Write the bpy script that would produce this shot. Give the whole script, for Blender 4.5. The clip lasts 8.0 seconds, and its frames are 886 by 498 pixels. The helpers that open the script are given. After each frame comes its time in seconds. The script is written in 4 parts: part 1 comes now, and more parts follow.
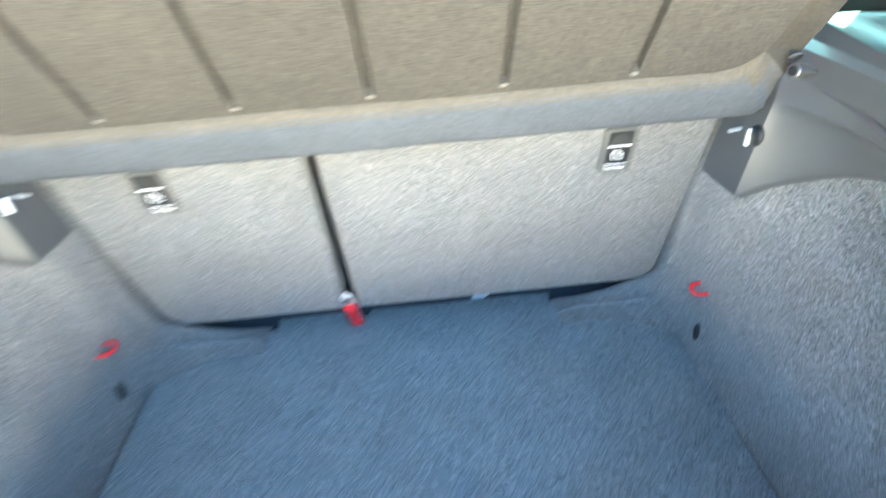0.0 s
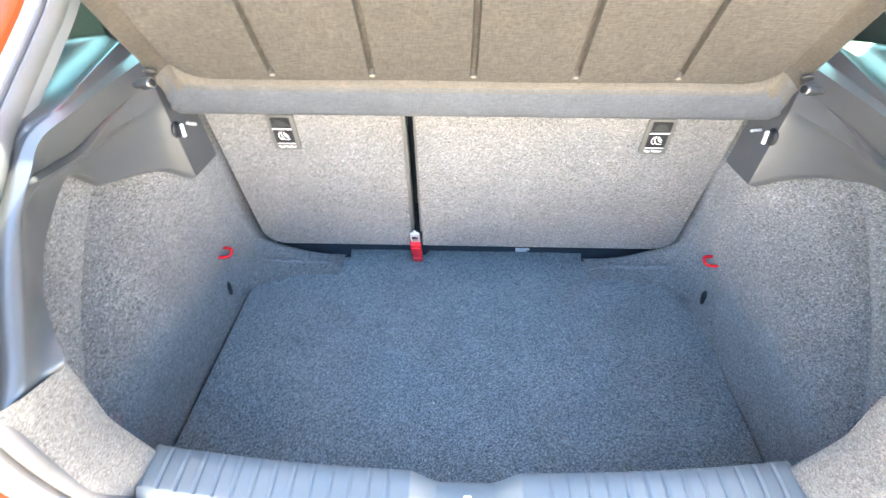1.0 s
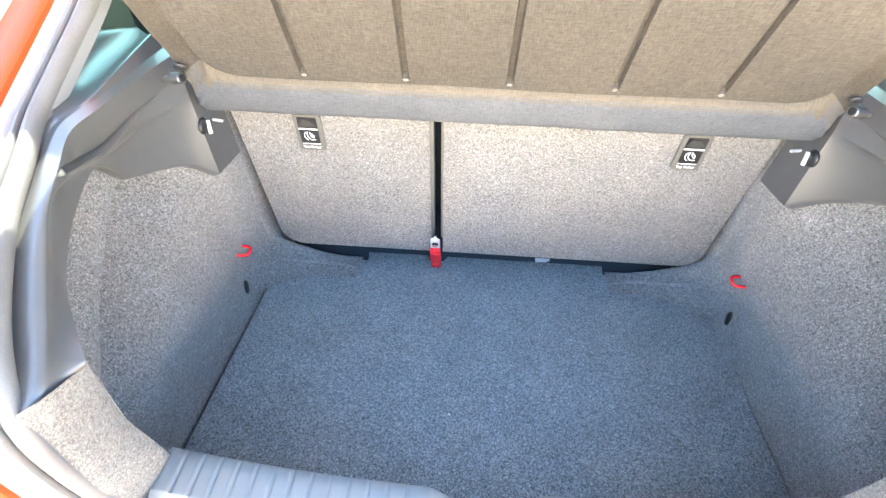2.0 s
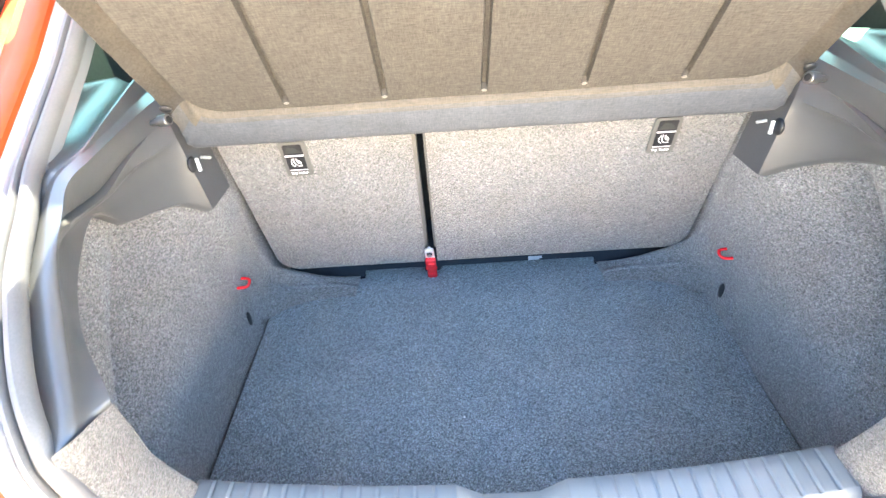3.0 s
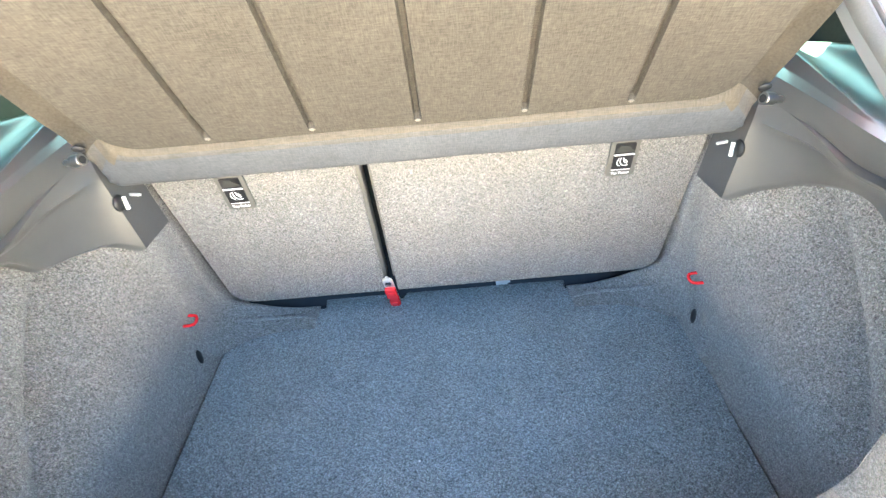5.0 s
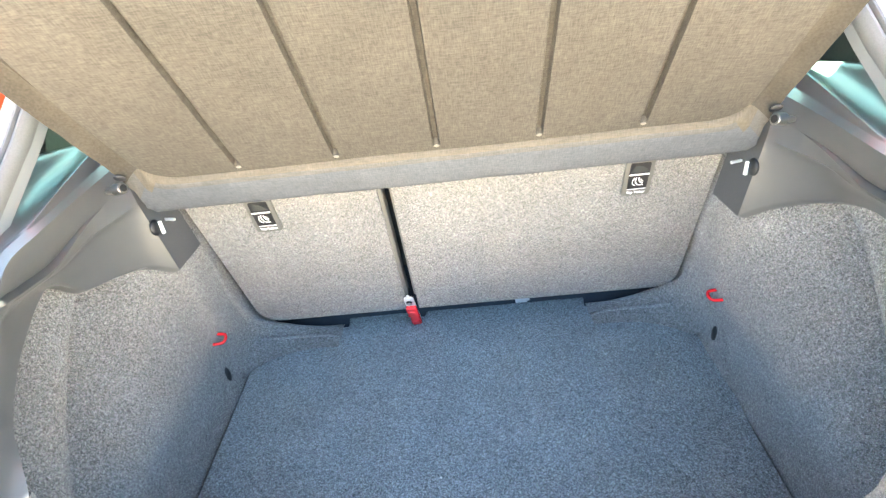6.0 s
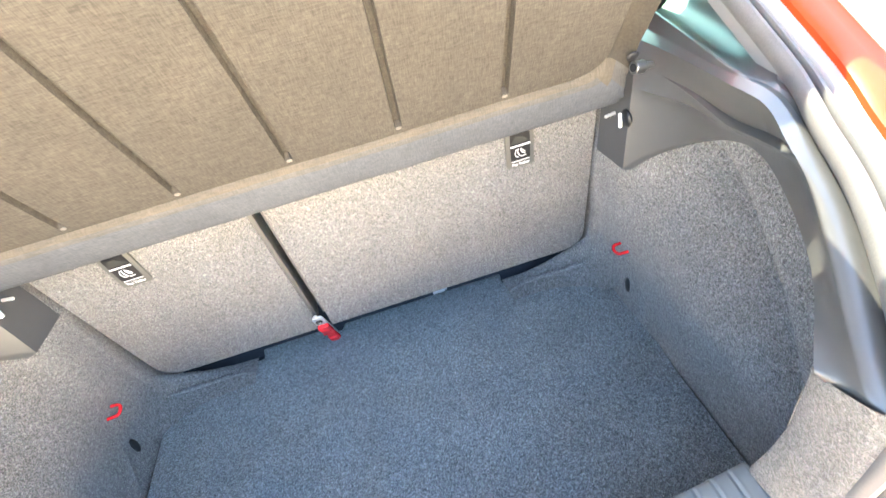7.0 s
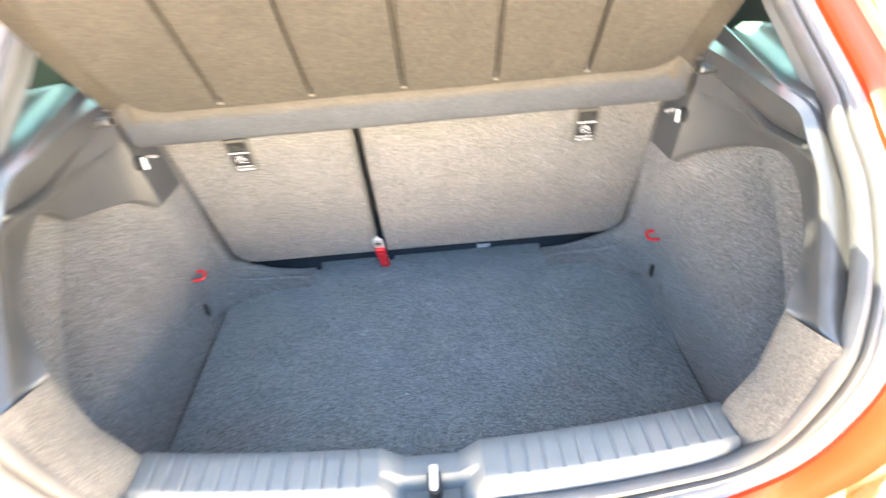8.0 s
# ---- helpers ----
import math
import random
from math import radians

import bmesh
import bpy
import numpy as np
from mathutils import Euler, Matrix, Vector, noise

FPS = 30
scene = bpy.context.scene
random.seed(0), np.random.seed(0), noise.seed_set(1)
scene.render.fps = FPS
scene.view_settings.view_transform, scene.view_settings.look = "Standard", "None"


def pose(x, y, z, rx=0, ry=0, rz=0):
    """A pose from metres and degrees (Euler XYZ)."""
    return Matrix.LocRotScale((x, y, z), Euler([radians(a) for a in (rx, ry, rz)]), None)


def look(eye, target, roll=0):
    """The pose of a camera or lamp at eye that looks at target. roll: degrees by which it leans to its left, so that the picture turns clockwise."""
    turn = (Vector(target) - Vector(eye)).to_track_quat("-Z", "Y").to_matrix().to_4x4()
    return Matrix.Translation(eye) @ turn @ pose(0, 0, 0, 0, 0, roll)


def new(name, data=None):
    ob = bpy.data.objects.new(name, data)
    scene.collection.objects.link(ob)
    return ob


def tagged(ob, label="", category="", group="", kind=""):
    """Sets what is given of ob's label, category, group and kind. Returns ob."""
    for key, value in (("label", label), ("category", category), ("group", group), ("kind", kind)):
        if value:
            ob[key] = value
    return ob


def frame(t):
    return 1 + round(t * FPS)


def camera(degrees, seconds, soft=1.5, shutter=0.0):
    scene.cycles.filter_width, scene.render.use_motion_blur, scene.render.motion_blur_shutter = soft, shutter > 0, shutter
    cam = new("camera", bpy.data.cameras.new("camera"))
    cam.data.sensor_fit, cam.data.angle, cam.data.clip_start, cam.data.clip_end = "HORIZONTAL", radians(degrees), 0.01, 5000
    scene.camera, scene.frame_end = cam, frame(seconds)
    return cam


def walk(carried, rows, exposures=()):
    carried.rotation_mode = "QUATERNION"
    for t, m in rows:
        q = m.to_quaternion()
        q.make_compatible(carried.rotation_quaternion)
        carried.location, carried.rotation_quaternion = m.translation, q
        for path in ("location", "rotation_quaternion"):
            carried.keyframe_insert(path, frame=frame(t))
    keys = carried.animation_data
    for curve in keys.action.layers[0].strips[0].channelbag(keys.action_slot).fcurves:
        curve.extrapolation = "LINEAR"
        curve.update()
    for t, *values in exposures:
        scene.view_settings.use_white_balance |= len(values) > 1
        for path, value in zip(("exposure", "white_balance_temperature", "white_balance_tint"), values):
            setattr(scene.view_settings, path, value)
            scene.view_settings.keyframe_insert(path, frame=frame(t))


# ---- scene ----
cam = camera(80.94, 8.0, soft=1.35, shutter=0.65)
PATH = [
    (0, (0.0484, -0.7607, 0.7794), (0.0762, 0.0448, 0.1874), -4.42),
    (0.2, (0.0105, -0.8322, 0.8152), (-0.0019, -0.0483, 0.1944), -4.77),
    (0.5, (-0.0147, -0.9057, 0.8573), (-0.0361, -0.1267, 0.2306), -3.28),
    (0.7, (-0.0193, -0.9392, 0.8691), (-0.0317, -0.1623, 0.2396), -0.95),
    (1, (-0.0242, -0.9420, 0.8736), (-0.0462, -0.1739, 0.2336), -0.07),
    (1.2, (-0.0343, -0.9346, 0.8739), (-0.0638, -0.1709, 0.2290), 1.31),
    (1.5, (-0.0412, -0.9248, 0.8716), (-0.0778, -0.1582, 0.2305), 2.11),
    (1.7, (-0.0516, -0.9201, 0.8712), (-0.0890, -0.1500, 0.2345), 2.00),
    (2.8, (-0.0564, -0.9417, 0.8711), (-0.0791, -0.1768, 0.2274), -2.30),
    (3, (-0.0640, -0.9509, 0.8737), (-0.0808, -0.1622, 0.2592), -4.27),
    (3.5, (-0.0416, -0.9186, 0.8663), (-0.0369, -0.1281, 0.2539), -3.92),
    (4, (-0.0228, -0.8483, 0.8773), (-0.0233, -0.0409, 0.2872), -1.31),
    (4.5, (0.0211, -0.8493, 0.8717), (0.0151, -0.0527, 0.2672), -4.69),
    (4.7, (0.0298, -0.8616, 0.8701), (0.0205, -0.0685, 0.2611), -5.07),
    (6, (0.0376, -0.9005, 0.8922), (-0.0180, -0.0834, 0.3184), -7.71),
    (6.2, (0.0488, -0.8912, 0.8850), (-0.0103, -0.0773, 0.3070), -6.46),
    (6.3, (0.0522, -0.8801, 0.8770), (0.0270, -0.0675, 0.2947), -5.79),
    (6.5, (0.0832, -0.8653, 0.8695), (0.1459, -0.0497, 0.2943), -4.91),
    (6.8, (0.1169, -0.8496, 0.8704), (0.1858, -0.0333, 0.2967), -7.15),
    (7, (0.1219, -0.8343, 0.8755), (0.1756, -0.0544, 0.2519), -15.05),
    (7.5, (0.0967, -0.8983, 0.8748), (0.1388, -0.1261, 0.2409), -9.36),
    (7.8, (0.0620, -0.9715, 0.8836), (0.1015, -0.2032, 0.2447), -5.82),
    (8, (0.0400, -1.0191, 0.8921), (0.0404, -0.2347, 0.2719), -5.08),
]
EXPOSURES = ((0.0, 4.72, 6100, -4), (1.0, 4.82, 6600, 6), (3.0, 4.90, 6950, 8), (3.5, 4.88, 7000, 6), (4.0, 4.81, 7000, 3), (6.0, 4.83, 7150, 3), (6.5, 4.83, 7300, 6), (7.0, 4.76, 7400, 8), (7.5, 4.74, 7500, 8), (8.0, 4.72, 7850, 9))
walk(cam, [(t, look(eye, target, roll)) for t, eye, target, roll in PATH], EXPOSURES)

# world, sun
SUN_AZ, SUN_EL = radians(4), radians(53)   # azimuth from +y (ahead of the car) towards +x
world = bpy.data.worlds.new("sky")
scene.world = world
world.use_nodes = True
wn = world.node_tree.nodes
sky = wn.new("ShaderNodeTexSky")
sky.sky_type, sky.sun_disc = "NISHITA", False
sky.sun_elevation, sky.sun_rotation = SUN_EL, SUN_AZ
sky.dust_density, sky.ozone_density = 1.0, 2.0
world.node_tree.links.new(sky.outputs[0], wn["Background"].inputs[0])
wn["Background"].inputs[1].default_value = 0.088
sun = new("sun", bpy.data.lights.new("sun", "SUN"))
sun.data.energy, sun.data.angle, sun.data.color = 5.0, radians(0.5), (1.0, 0.94, 0.85)
way = Vector((math.sin(SUN_AZ) * math.cos(SUN_EL), math.cos(SUN_AZ) * math.cos(SUN_EL), math.sin(SUN_EL)))
sun.matrix_world = look(way * 30, (0, 0, 0))


# ---- materials ----
def material(name, colour, rough=0.6, metal=0.0, bump=0.0, scale=200.0, vary=0.15, spec=0.5, coat=0.0, coat_rough=0.05):
    """A surface with grain at a fine and a coarse scale."""
    m = bpy.data.materials.new(name)
    m.use_nodes = True
    n, l = m.node_tree.nodes, m.node_tree.links
    b = n["Principled BSDF"]
    b.inputs["Roughness"].default_value, b.inputs["Metallic"].default_value = rough, metal
    b.inputs["Specular IOR Level"].default_value = spec
    b.inputs["Coat Weight"].default_value = coat
    b.inputs["Coat Roughness"].default_value = coat_rough
    co = n.new("ShaderNodeTexCoord")
    fine, coarse = n.new("ShaderNodeTexNoise"), n.new("ShaderNodeTexNoise")
    fine.inputs["Scale"].default_value, coarse.inputs["Scale"].default_value = scale, scale / 25
    fine.inputs["Detail"].default_value = 3
    for t in (fine, coarse):
        l.new(co.outputs["Object"], t.inputs["Vector"])
    both = n.new("ShaderNodeMath")
    both.operation = "ADD"
    l.new(fine.outputs[0], both.inputs[0]), l.new(coarse.outputs[0], both.inputs[1])
    ramp = n.new("ShaderNodeMapRange")
    ramp.inputs[1].default_value, ramp.inputs[2].default_value = 0.6, 1.4
    ramp.inputs[3].default_value, ramp.inputs[4].default_value = 1 - vary, 1 + vary
    l.new(both.outputs[0], ramp.inputs[0])
    mix = n.new("ShaderNodeMix")
    mix.data_type, mix.blend_type = "RGBA", "MULTIPLY"
    mix.inputs[0].default_value = 1
    mix.inputs[6].default_value = (*colour, 1)
    l.new(ramp.outputs[0], mix.inputs[7])
    l.new(mix.outputs[2], b.inputs["Base Color"])
    if bump:
        bp = n.new("ShaderNodeBump")
        bp.inputs["Strength"].default_value, bp.inputs["Distance"].default_value = bump, 0.002
        l.new(fine.outputs[0], bp.inputs["Height"]), l.new(bp.outputs[0], b.inputs["Normal"])
    return m


def carpet(name, dark, light, size=380.0, bias=0.5, nap=(1.0, 1.0, 1.0)):
    """Needle-felt carpet: dark, grey and pale fibres mixed, matted and fuzzy; nap stretches the fibres."""
    m = bpy.data.materials.new(name)
    m.use_nodes = True
    n, l = m.node_tree.nodes, m.node_tree.links
    b = n["Principled BSDF"]
    b.inputs["Roughness"].default_value = 0.95
    b.inputs["Specular IOR Level"].default_value = 0.1
    b.inputs["Sheen Weight"].default_value = 0.2
    b.inputs["Sheen Roughness"].default_value = 0.6
    co, mp = n.new("ShaderNodeTexCoord"), n.new("ShaderNodeMapping")
    mp.inputs["Scale"].default_value = nap
    l.new(co.outputs["Object"], mp.inputs[0])
    warp = n.new("ShaderNodeTexNoise")
    warp.inputs["Scale"].default_value = size * 0.3
    l.new(mp.outputs[0], warp.inputs["Vector"])
    push = n.new("ShaderNodeVectorMath")
    push.operation = "MULTIPLY_ADD"
    push.inputs[1].default_value = (0.010, 0.010, 0.010)
    l.new(warp.outputs["Color"], push.inputs[0]), l.new(mp.outputs[0], push.inputs[2])
    fibre, clump, patch, dye = (n.new("ShaderNodeTexNoise") for _ in range(4))
    for t, s, d in ((fibre, size, 3), (clump, size * 0.43, 2), (patch, 9.0, 3), (dye, size * 0.8, 1)):
        t.inputs["Scale"].default_value, t.inputs["Detail"].default_value = s, d
        l.new(push.outputs[0], t.inputs["Vector"])
    fibre.inputs["Roughness"].default_value = 0.65
    add = n.new("ShaderNodeMath")
    add.operation = "MULTIPLY_ADD"
    add.inputs[1].default_value = 0.37
    l.new(clump.outputs[0], add.inputs[0]), l.new(fibre.outputs[0], add.inputs[2])
    ramp = n.new("ShaderNodeValToRGB")
    mid = bias + 0.185
    e = ramp.color_ramp.elements
    e[0].position, e[1].position = mid - 0.14, mid + 0.15
    e[0].color, e[1].color = (*dark, 1), (*light, 1)
    knee = e.new(mid + 0.02)
    knee.color = (*[0.62 * p + 0.38 * q for p, q in zip(dark, light)], 1)
    l.new(add.outputs[0], ramp.inputs[0])
    wear = n.new("ShaderNodeMapRange")
    wear.inputs[1].default_value, wear.inputs[2].default_value = 0.3, 0.7
    wear.inputs[3].default_value, wear.inputs[4].default_value = 0.90, 1.09
    l.new(patch.outputs[0], wear.inputs[0])
    mix = n.new("ShaderNodeMix")
    mix.data_type, mix.blend_type = "RGBA", "MULTIPLY"
    mix.inputs[0].default_value = 1
    l.new(ramp.outputs[0], mix.inputs[6]), l.new(wear.outputs[0], mix.inputs[7])
    # recycled fibres: a slight mix of dyes from tuft to tuft
    tint = n.new("ShaderNodeMix")
    tint.data_type, tint.blend_type = "RGBA", "OVERLAY"
    tint.inputs[0].default_value = 0.22
    l.new(mix.outputs[2], tint.inputs[6]), l.new(dye.outputs["Color"], tint.inputs[7])
    l.new(tint.outputs[2], b.inputs["Base Color"])
    bp = n.new("ShaderNodeBump")
    bp.inputs["Strength"].default_value, bp.inputs["Distance"].default_value = 0.7, 0.003
    l.new(add.outputs[0], bp.inputs["Height"]), l.new(bp.outputs[0], b.inputs["Normal"])
    return m


def woven(name, dark, light):
    """Pressed board covered with a coarse linen-like weave."""
    m = bpy.data.materials.new(name)
    m.use_nodes = True
    n, l = m.node_tree.nodes, m.node_tree.links
    b = n["Principled BSDF"]
    b.inputs["Roughness"].default_value, b.inputs["Specular IOR Level"].default_value = 0.85, 0.2
    co = n.new("ShaderNodeTexCoord")
    waves = []
    for stretch in ((640, 100, 100), (85, 640, 640)):
        mp, t = n.new("ShaderNodeMapping"), n.new("ShaderNodeTexNoise")
        mp.inputs["Scale"].default_value = stretch
        t.inputs["Scale"].default_value, t.inputs["Detail"].default_value = 1.0, 3
        l.new(co.outputs["Object"], mp.inputs[0]), l.new(mp.outputs[0], t.inputs["Vector"])
        waves.append(t)
    add = n.new("ShaderNodeMath")
    l.new(waves[0].outputs[0], add.inputs[0]), l.new(waves[1].outputs[0], add.inputs[1])
    ramp = n.new("ShaderNodeValToRGB")
    ramp.color_ramp.elements[0].position, ramp.color_ramp.elements[1].position = 0.36, 0.66
    ramp.color_ramp.elements[0].color, ramp.color_ramp.elements[1].color = (*dark, 1), (*light, 1)
    half = n.new("ShaderNodeMath")
    half.operation = "MULTIPLY"
    half.inputs[1].default_value = 0.5
    l.new(add.outputs[0], half.inputs[0]), l.new(half.outputs[0], ramp.inputs[0])
    patch, wear, mix = n.new("ShaderNodeTexNoise"), n.new("ShaderNodeMapRange"), n.new("ShaderNodeMix")
    patch.inputs["Scale"].default_value, patch.inputs["Detail"].default_value, patch.inputs["Roughness"].default_value = 12.0, 7, 0.7
    l.new(co.outputs["Object"], patch.inputs["Vector"]), l.new(patch.outputs[0], wear.inputs[0])
    wear.inputs[1].default_value, wear.inputs[2].default_value = 0.3, 0.7
    wear.inputs[3].default_value, wear.inputs[4].default_value = 0.89, 1.11
    mix.data_type, mix.blend_type = "RGBA", "MULTIPLY"
    mix.inputs[0].default_value = 1
    l.new(ramp.outputs[0], mix.inputs[6]), l.new(wear.outputs[0], mix.inputs[7])
    l.new(mix.outputs[2], b.inputs["Base Color"])
    bp = n.new("ShaderNodeBump")
    bp.inputs["Strength"].default_value, bp.inputs["Distance"].default_value = 0.35, 0.001
    l.new(add.outputs[0], bp.inputs["Height"]), l.new(bp.outputs[0], b.inputs["Normal"])
    return m


def tinted_glass(name, tint, gloss=0.08):
    m = bpy.data.materials.new(name)
    m.use_nodes = True
    n, l = m.node_tree.nodes, m.node_tree.links
    n.remove(n["Principled BSDF"])
    clear, shine, mix = n.new("ShaderNodeBsdfTransparent"), n.new("ShaderNodeBsdfGlossy"), n.new("ShaderNodeMixShader")
    clear.inputs[0].default_value = (*tint, 1)
    shine.inputs["Roughness"].default_value = 0.02
    mix.inputs[0].default_value = gloss
    l.new(clear.outputs[0], mix.inputs[1]), l.new(shine.outputs[0], mix.inputs[2])
    l.new(mix.outputs[0], n["Material Output"].inputs[0])
    return m


LINING = carpet("grey_felt_lining", (0.052, 0.051, 0.049), (0.362, 0.354, 0.342), 620.0)
FOLD = carpet("paler_felt_fold", (0.085, 0.084, 0.082), (0.43, 0.425, 0.415), 620.0)
MAT = carpet("charcoal_felt_mat", (0.039, 0.047, 0.051), (0.44, 0.50, 0.53), 600.0)
# corner felt: the lining again, slightly coarser, with shade put into its darker colour
CORNER = carpet("shaded_felt_corner", (0.052, 0.051, 0.049), (0.222, 0.217, 0.210), 560.0)
WEAVE = woven("brown_woven_board", (0.0385, 0.0352, 0.0302), (0.0735, 0.0668, 0.0575))
PLASTIC = material("grained_grey_plastic", (0.062, 0.064, 0.067), 0.45, bump=0.12, scale=900, vary=0.06)
LEDGE = material("satin_grey_plastic", (0.074, 0.075, 0.074), 0.34, bump=0.06, scale=900, vary=0.06, spec=1.0)
SILL = material("blue_grey_plastic", (0.200, 0.209, 0.210), 0.38, bump=0.06, scale=900, vary=0.06)
DARK = material("black_plastic", (0.012, 0.012, 0.013), 0.5, bump=0.05, scale=600)
TRIMGREY = material("mid_grey_plastic", (0.105, 0.103, 0.096), 0.5, scale=600, vary=0.08)
PILLAR = material("pale_grey_plastic", (0.20, 0.205, 0.212), 0.45, scale=600, vary=0.05)
GROOVE_PALE = material("pale_groove_fabric", (0.15, 0.137, 0.118), 0.8, scale=400, vary=0.15)
# rim channel's shade is put into this darker brown
RIM = material("shaded_brown_wrap", (0.050, 0.0445, 0.037), 0.85, bump=0.4, scale=320, vary=0.34, spec=0.15)
# one cloth in three tones: warm light on the roll, blend, bluish light below
ROLL = woven("lit_woven_roll", (0.074, 0.064, 0.050), (0.112, 0.097, 0.077))
ROLL_BLEND = woven("half_lit_woven_roll", (0.066, 0.064, 0.061), (0.100, 0.0965, 0.092))
BAR = woven("sky_tinted_woven_edge", (0.060, 0.066, 0.076), (0.093, 0.101, 0.115))
RUBBER = material("grey_rubber", (0.135, 0.134, 0.132), 0.5, bump=0.08, scale=500)
STEEL = material("dull_pivot_steel", (0.30, 0.29, 0.28), 0.35, 1.0, scale=300, vary=0.1)
PALE = material("pale_zinc_steel", (0.80, 0.80, 0.78), 0.45, 0.6, scale=300, vary=0.06)
CHROME = material("bright_steel", (0.45, 0.45, 0.45), 0.28, 1.0, scale=300, vary=0.1)
RED = material("red_plastic", (0.78, 0.02, 0.03), 0.24, scale=200, vary=0.08)
PAINT = material("red_car_paint", (0.68, 0.050, 0.008), 0.45, scale=60, vary=0.04, spec=0.3, coat=0.15)
JAMB = material("pale_primer_jamb", (0.36, 0.355, 0.35), 0.4, scale=80, vary=0.06)
LENS = material("red_lamp_lens", (0.65, 0.10, 0.03), 0.12, scale=120, vary=0.1, coat=1.0)
WHITE = material("white_print", (0.75, 0.75, 0.75), 0.5, vary=0.03)
GREYTAG = material("grey_tag", (0.42, 0.44, 0.47), 0.6, vary=0.1)
GLASS = tinted_glass("green_tinted_glass", (0.45, 0.82, 0.66))
PRIVACY = tinted_glass("tinted_rear_glass", (0.24, 0.255, 0.245))
CLOTH = material("dark_blue_cloth", (0.030, 0.037, 0.047), 0.9, bump=0.3, scale=500, vary=0.12, spec=0.1)
CABIN = material("dark_cabin_trim", (0.035, 0.037, 0.035), 0.8, scale=150, vary=0.2)
CONCRETE = material("sunlit_concrete", (0.44, 0.39, 0.32), 0.9, bump=0.3, scale=60, vary=0.12)
LEAF = material("green_leaves", (0.06, 0.13, 0.035), 0.6, scale=8, vary=0.4)
BARK = material("brown_bark", (0.14, 0.10, 0.07), 0.9, bump=0.6, scale=40, vary=0.3)


# ---- mesh helpers ----
def part(name, bm, mat, parent=None, label="", smooth=True):
    """Links a bmesh as one mesh object under a thing or a part."""
    me = bpy.data.meshes.new(name)
    bmesh.ops.recalc_face_normals(bm, faces=bm.faces)
    for f in bm.faces:
        f.smooth = smooth
    bm.to_mesh(me), bm.free()
    me.materials.append(mat)
    if smooth:
        me.set_sharp_from_angle(angle=radians(38))
    ob = new(name, me)
    if parent:
        ob.parent = parent
        ob.matrix_parent_inverse = Matrix.Identity(4)
    if label:
        tagged(ob, label)
    return ob


def empty(name, at=(0, 0, 0), **tags):
    ob = new(name)
    ob.matrix_world = Matrix.Translation(at)
    ob.empty_display_size = 0.05
    return tagged(ob, **tags)


def glide(points, count):
    """A smooth curve through points (Catmull-Rom), as count + 1 points."""
    pts = [Vector(p) for p in points]
    out = []
    for k in range(count + 1):
        s = k / count * (len(pts) - 1)
        i = min(int(s), len(pts) - 2)
        u = s - i
        a, b, c, d = pts[max(i - 1, 0)], pts[i], pts[i + 1], pts[min(i + 2, len(pts) - 1)]
        out.append(0.5 * ((2 * b) + (c - a) * u + (2 * a - 5 * b + 4 * c - d) * u * u + (3 * b - a - 3 * c + d) * u ** 3))
    return out


def sheet(rows, thick=0.0):
    """A surface through rows of points; thick gives it a back."""
    bm = bmesh.new()
    grid = [[bm.verts.new(p) for p in row] for row in rows]
    for i in range(len(grid) - 1):
        for j in range(len(grid[0]) - 1):
            bm.faces.new((grid[i][j], grid[i][j + 1], grid[i + 1][j + 1], grid[i + 1][j]))
    if thick:
        bm.normal_update()
        bmesh.ops.solidify(bm, geom=bm.faces[:], thickness=thick)
    return bm


def tube(points, radius, sides=10, bm=None, caps=True):
    bm = bm or bmesh.new()
    rings, up = [], Vector((0.13, 0.21, 0.97)).normalized()
    for i, p in enumerate(points):
        t = (points[min(i + 1, len(points) - 1)] - points[max(i - 1, 0)]).normalized()
        a = t.cross(up).normalized()
        up = a.cross(t).normalized()
        r = radius(i / (len(points) - 1)) if callable(radius) else radius
        rings.append([bm.verts.new(p + r * (math.cos(k * 2 * math.pi / sides) * a + math.sin(k * 2 * math.pi / sides) * up)) for k in range(sides)])
    for q, w in zip(rings, rings[1:]):
        for k in range(sides):
            bm.faces.new((q[k], q[(k + 1) % sides], w[(k + 1) % sides], w[k]))
    if caps:
        bm.faces.new(rings[0]), bm.faces.new(rings[-1])
    return bm


def slab(corners, m, depth, bevel=0.0, segments=2):
    """A plate with that outline in m's xy plane, its front at z = 0 and its back at -depth, with rounded edges."""
    bm = bmesh.new()
    front = bm.faces.new([bm.verts.new((x, y, 0)) for x, y in corners])
    back = bmesh.ops.extrude_face_region(bm, geom=[front])
    bmesh.ops.translate(bm, verts=[v for v in back["geom"] if isinstance(v, bmesh.types.BMVert)], vec=(0, 0, -depth))
    if bevel:
        bmesh.ops.bevel(bm, geom=bm.edges[:], offset=bevel, segments=segments, affect="EDGES", profile=0.6, clamp_overlap=True)
    bmesh.ops.transform(bm, matrix=m, verts=bm.verts)
    return bm


def rounded(x0, y0, x1, y1, r=(0, 0, 0, 0), n=6):
    """The outline of a box with corners rounded by r: bottom left, bottom right, top right, top left."""
    out = []
    for (cx, cy, sx, sy, start), q in zip(((x0, y0, 1, 1, 180), (x1, y0, -1, 1, 270), (x1, y1, -1, -1, 0), (x0, y1, 1, -1, 90)), r):
        if not q:
            out.append((cx, cy))
            continue
        for k in range(n + 1):
            a = radians(start + 90 * k / n)
            out.append((cx + sx * q + q * math.cos(a), cy + sy * q + q * math.sin(a)))
    return out


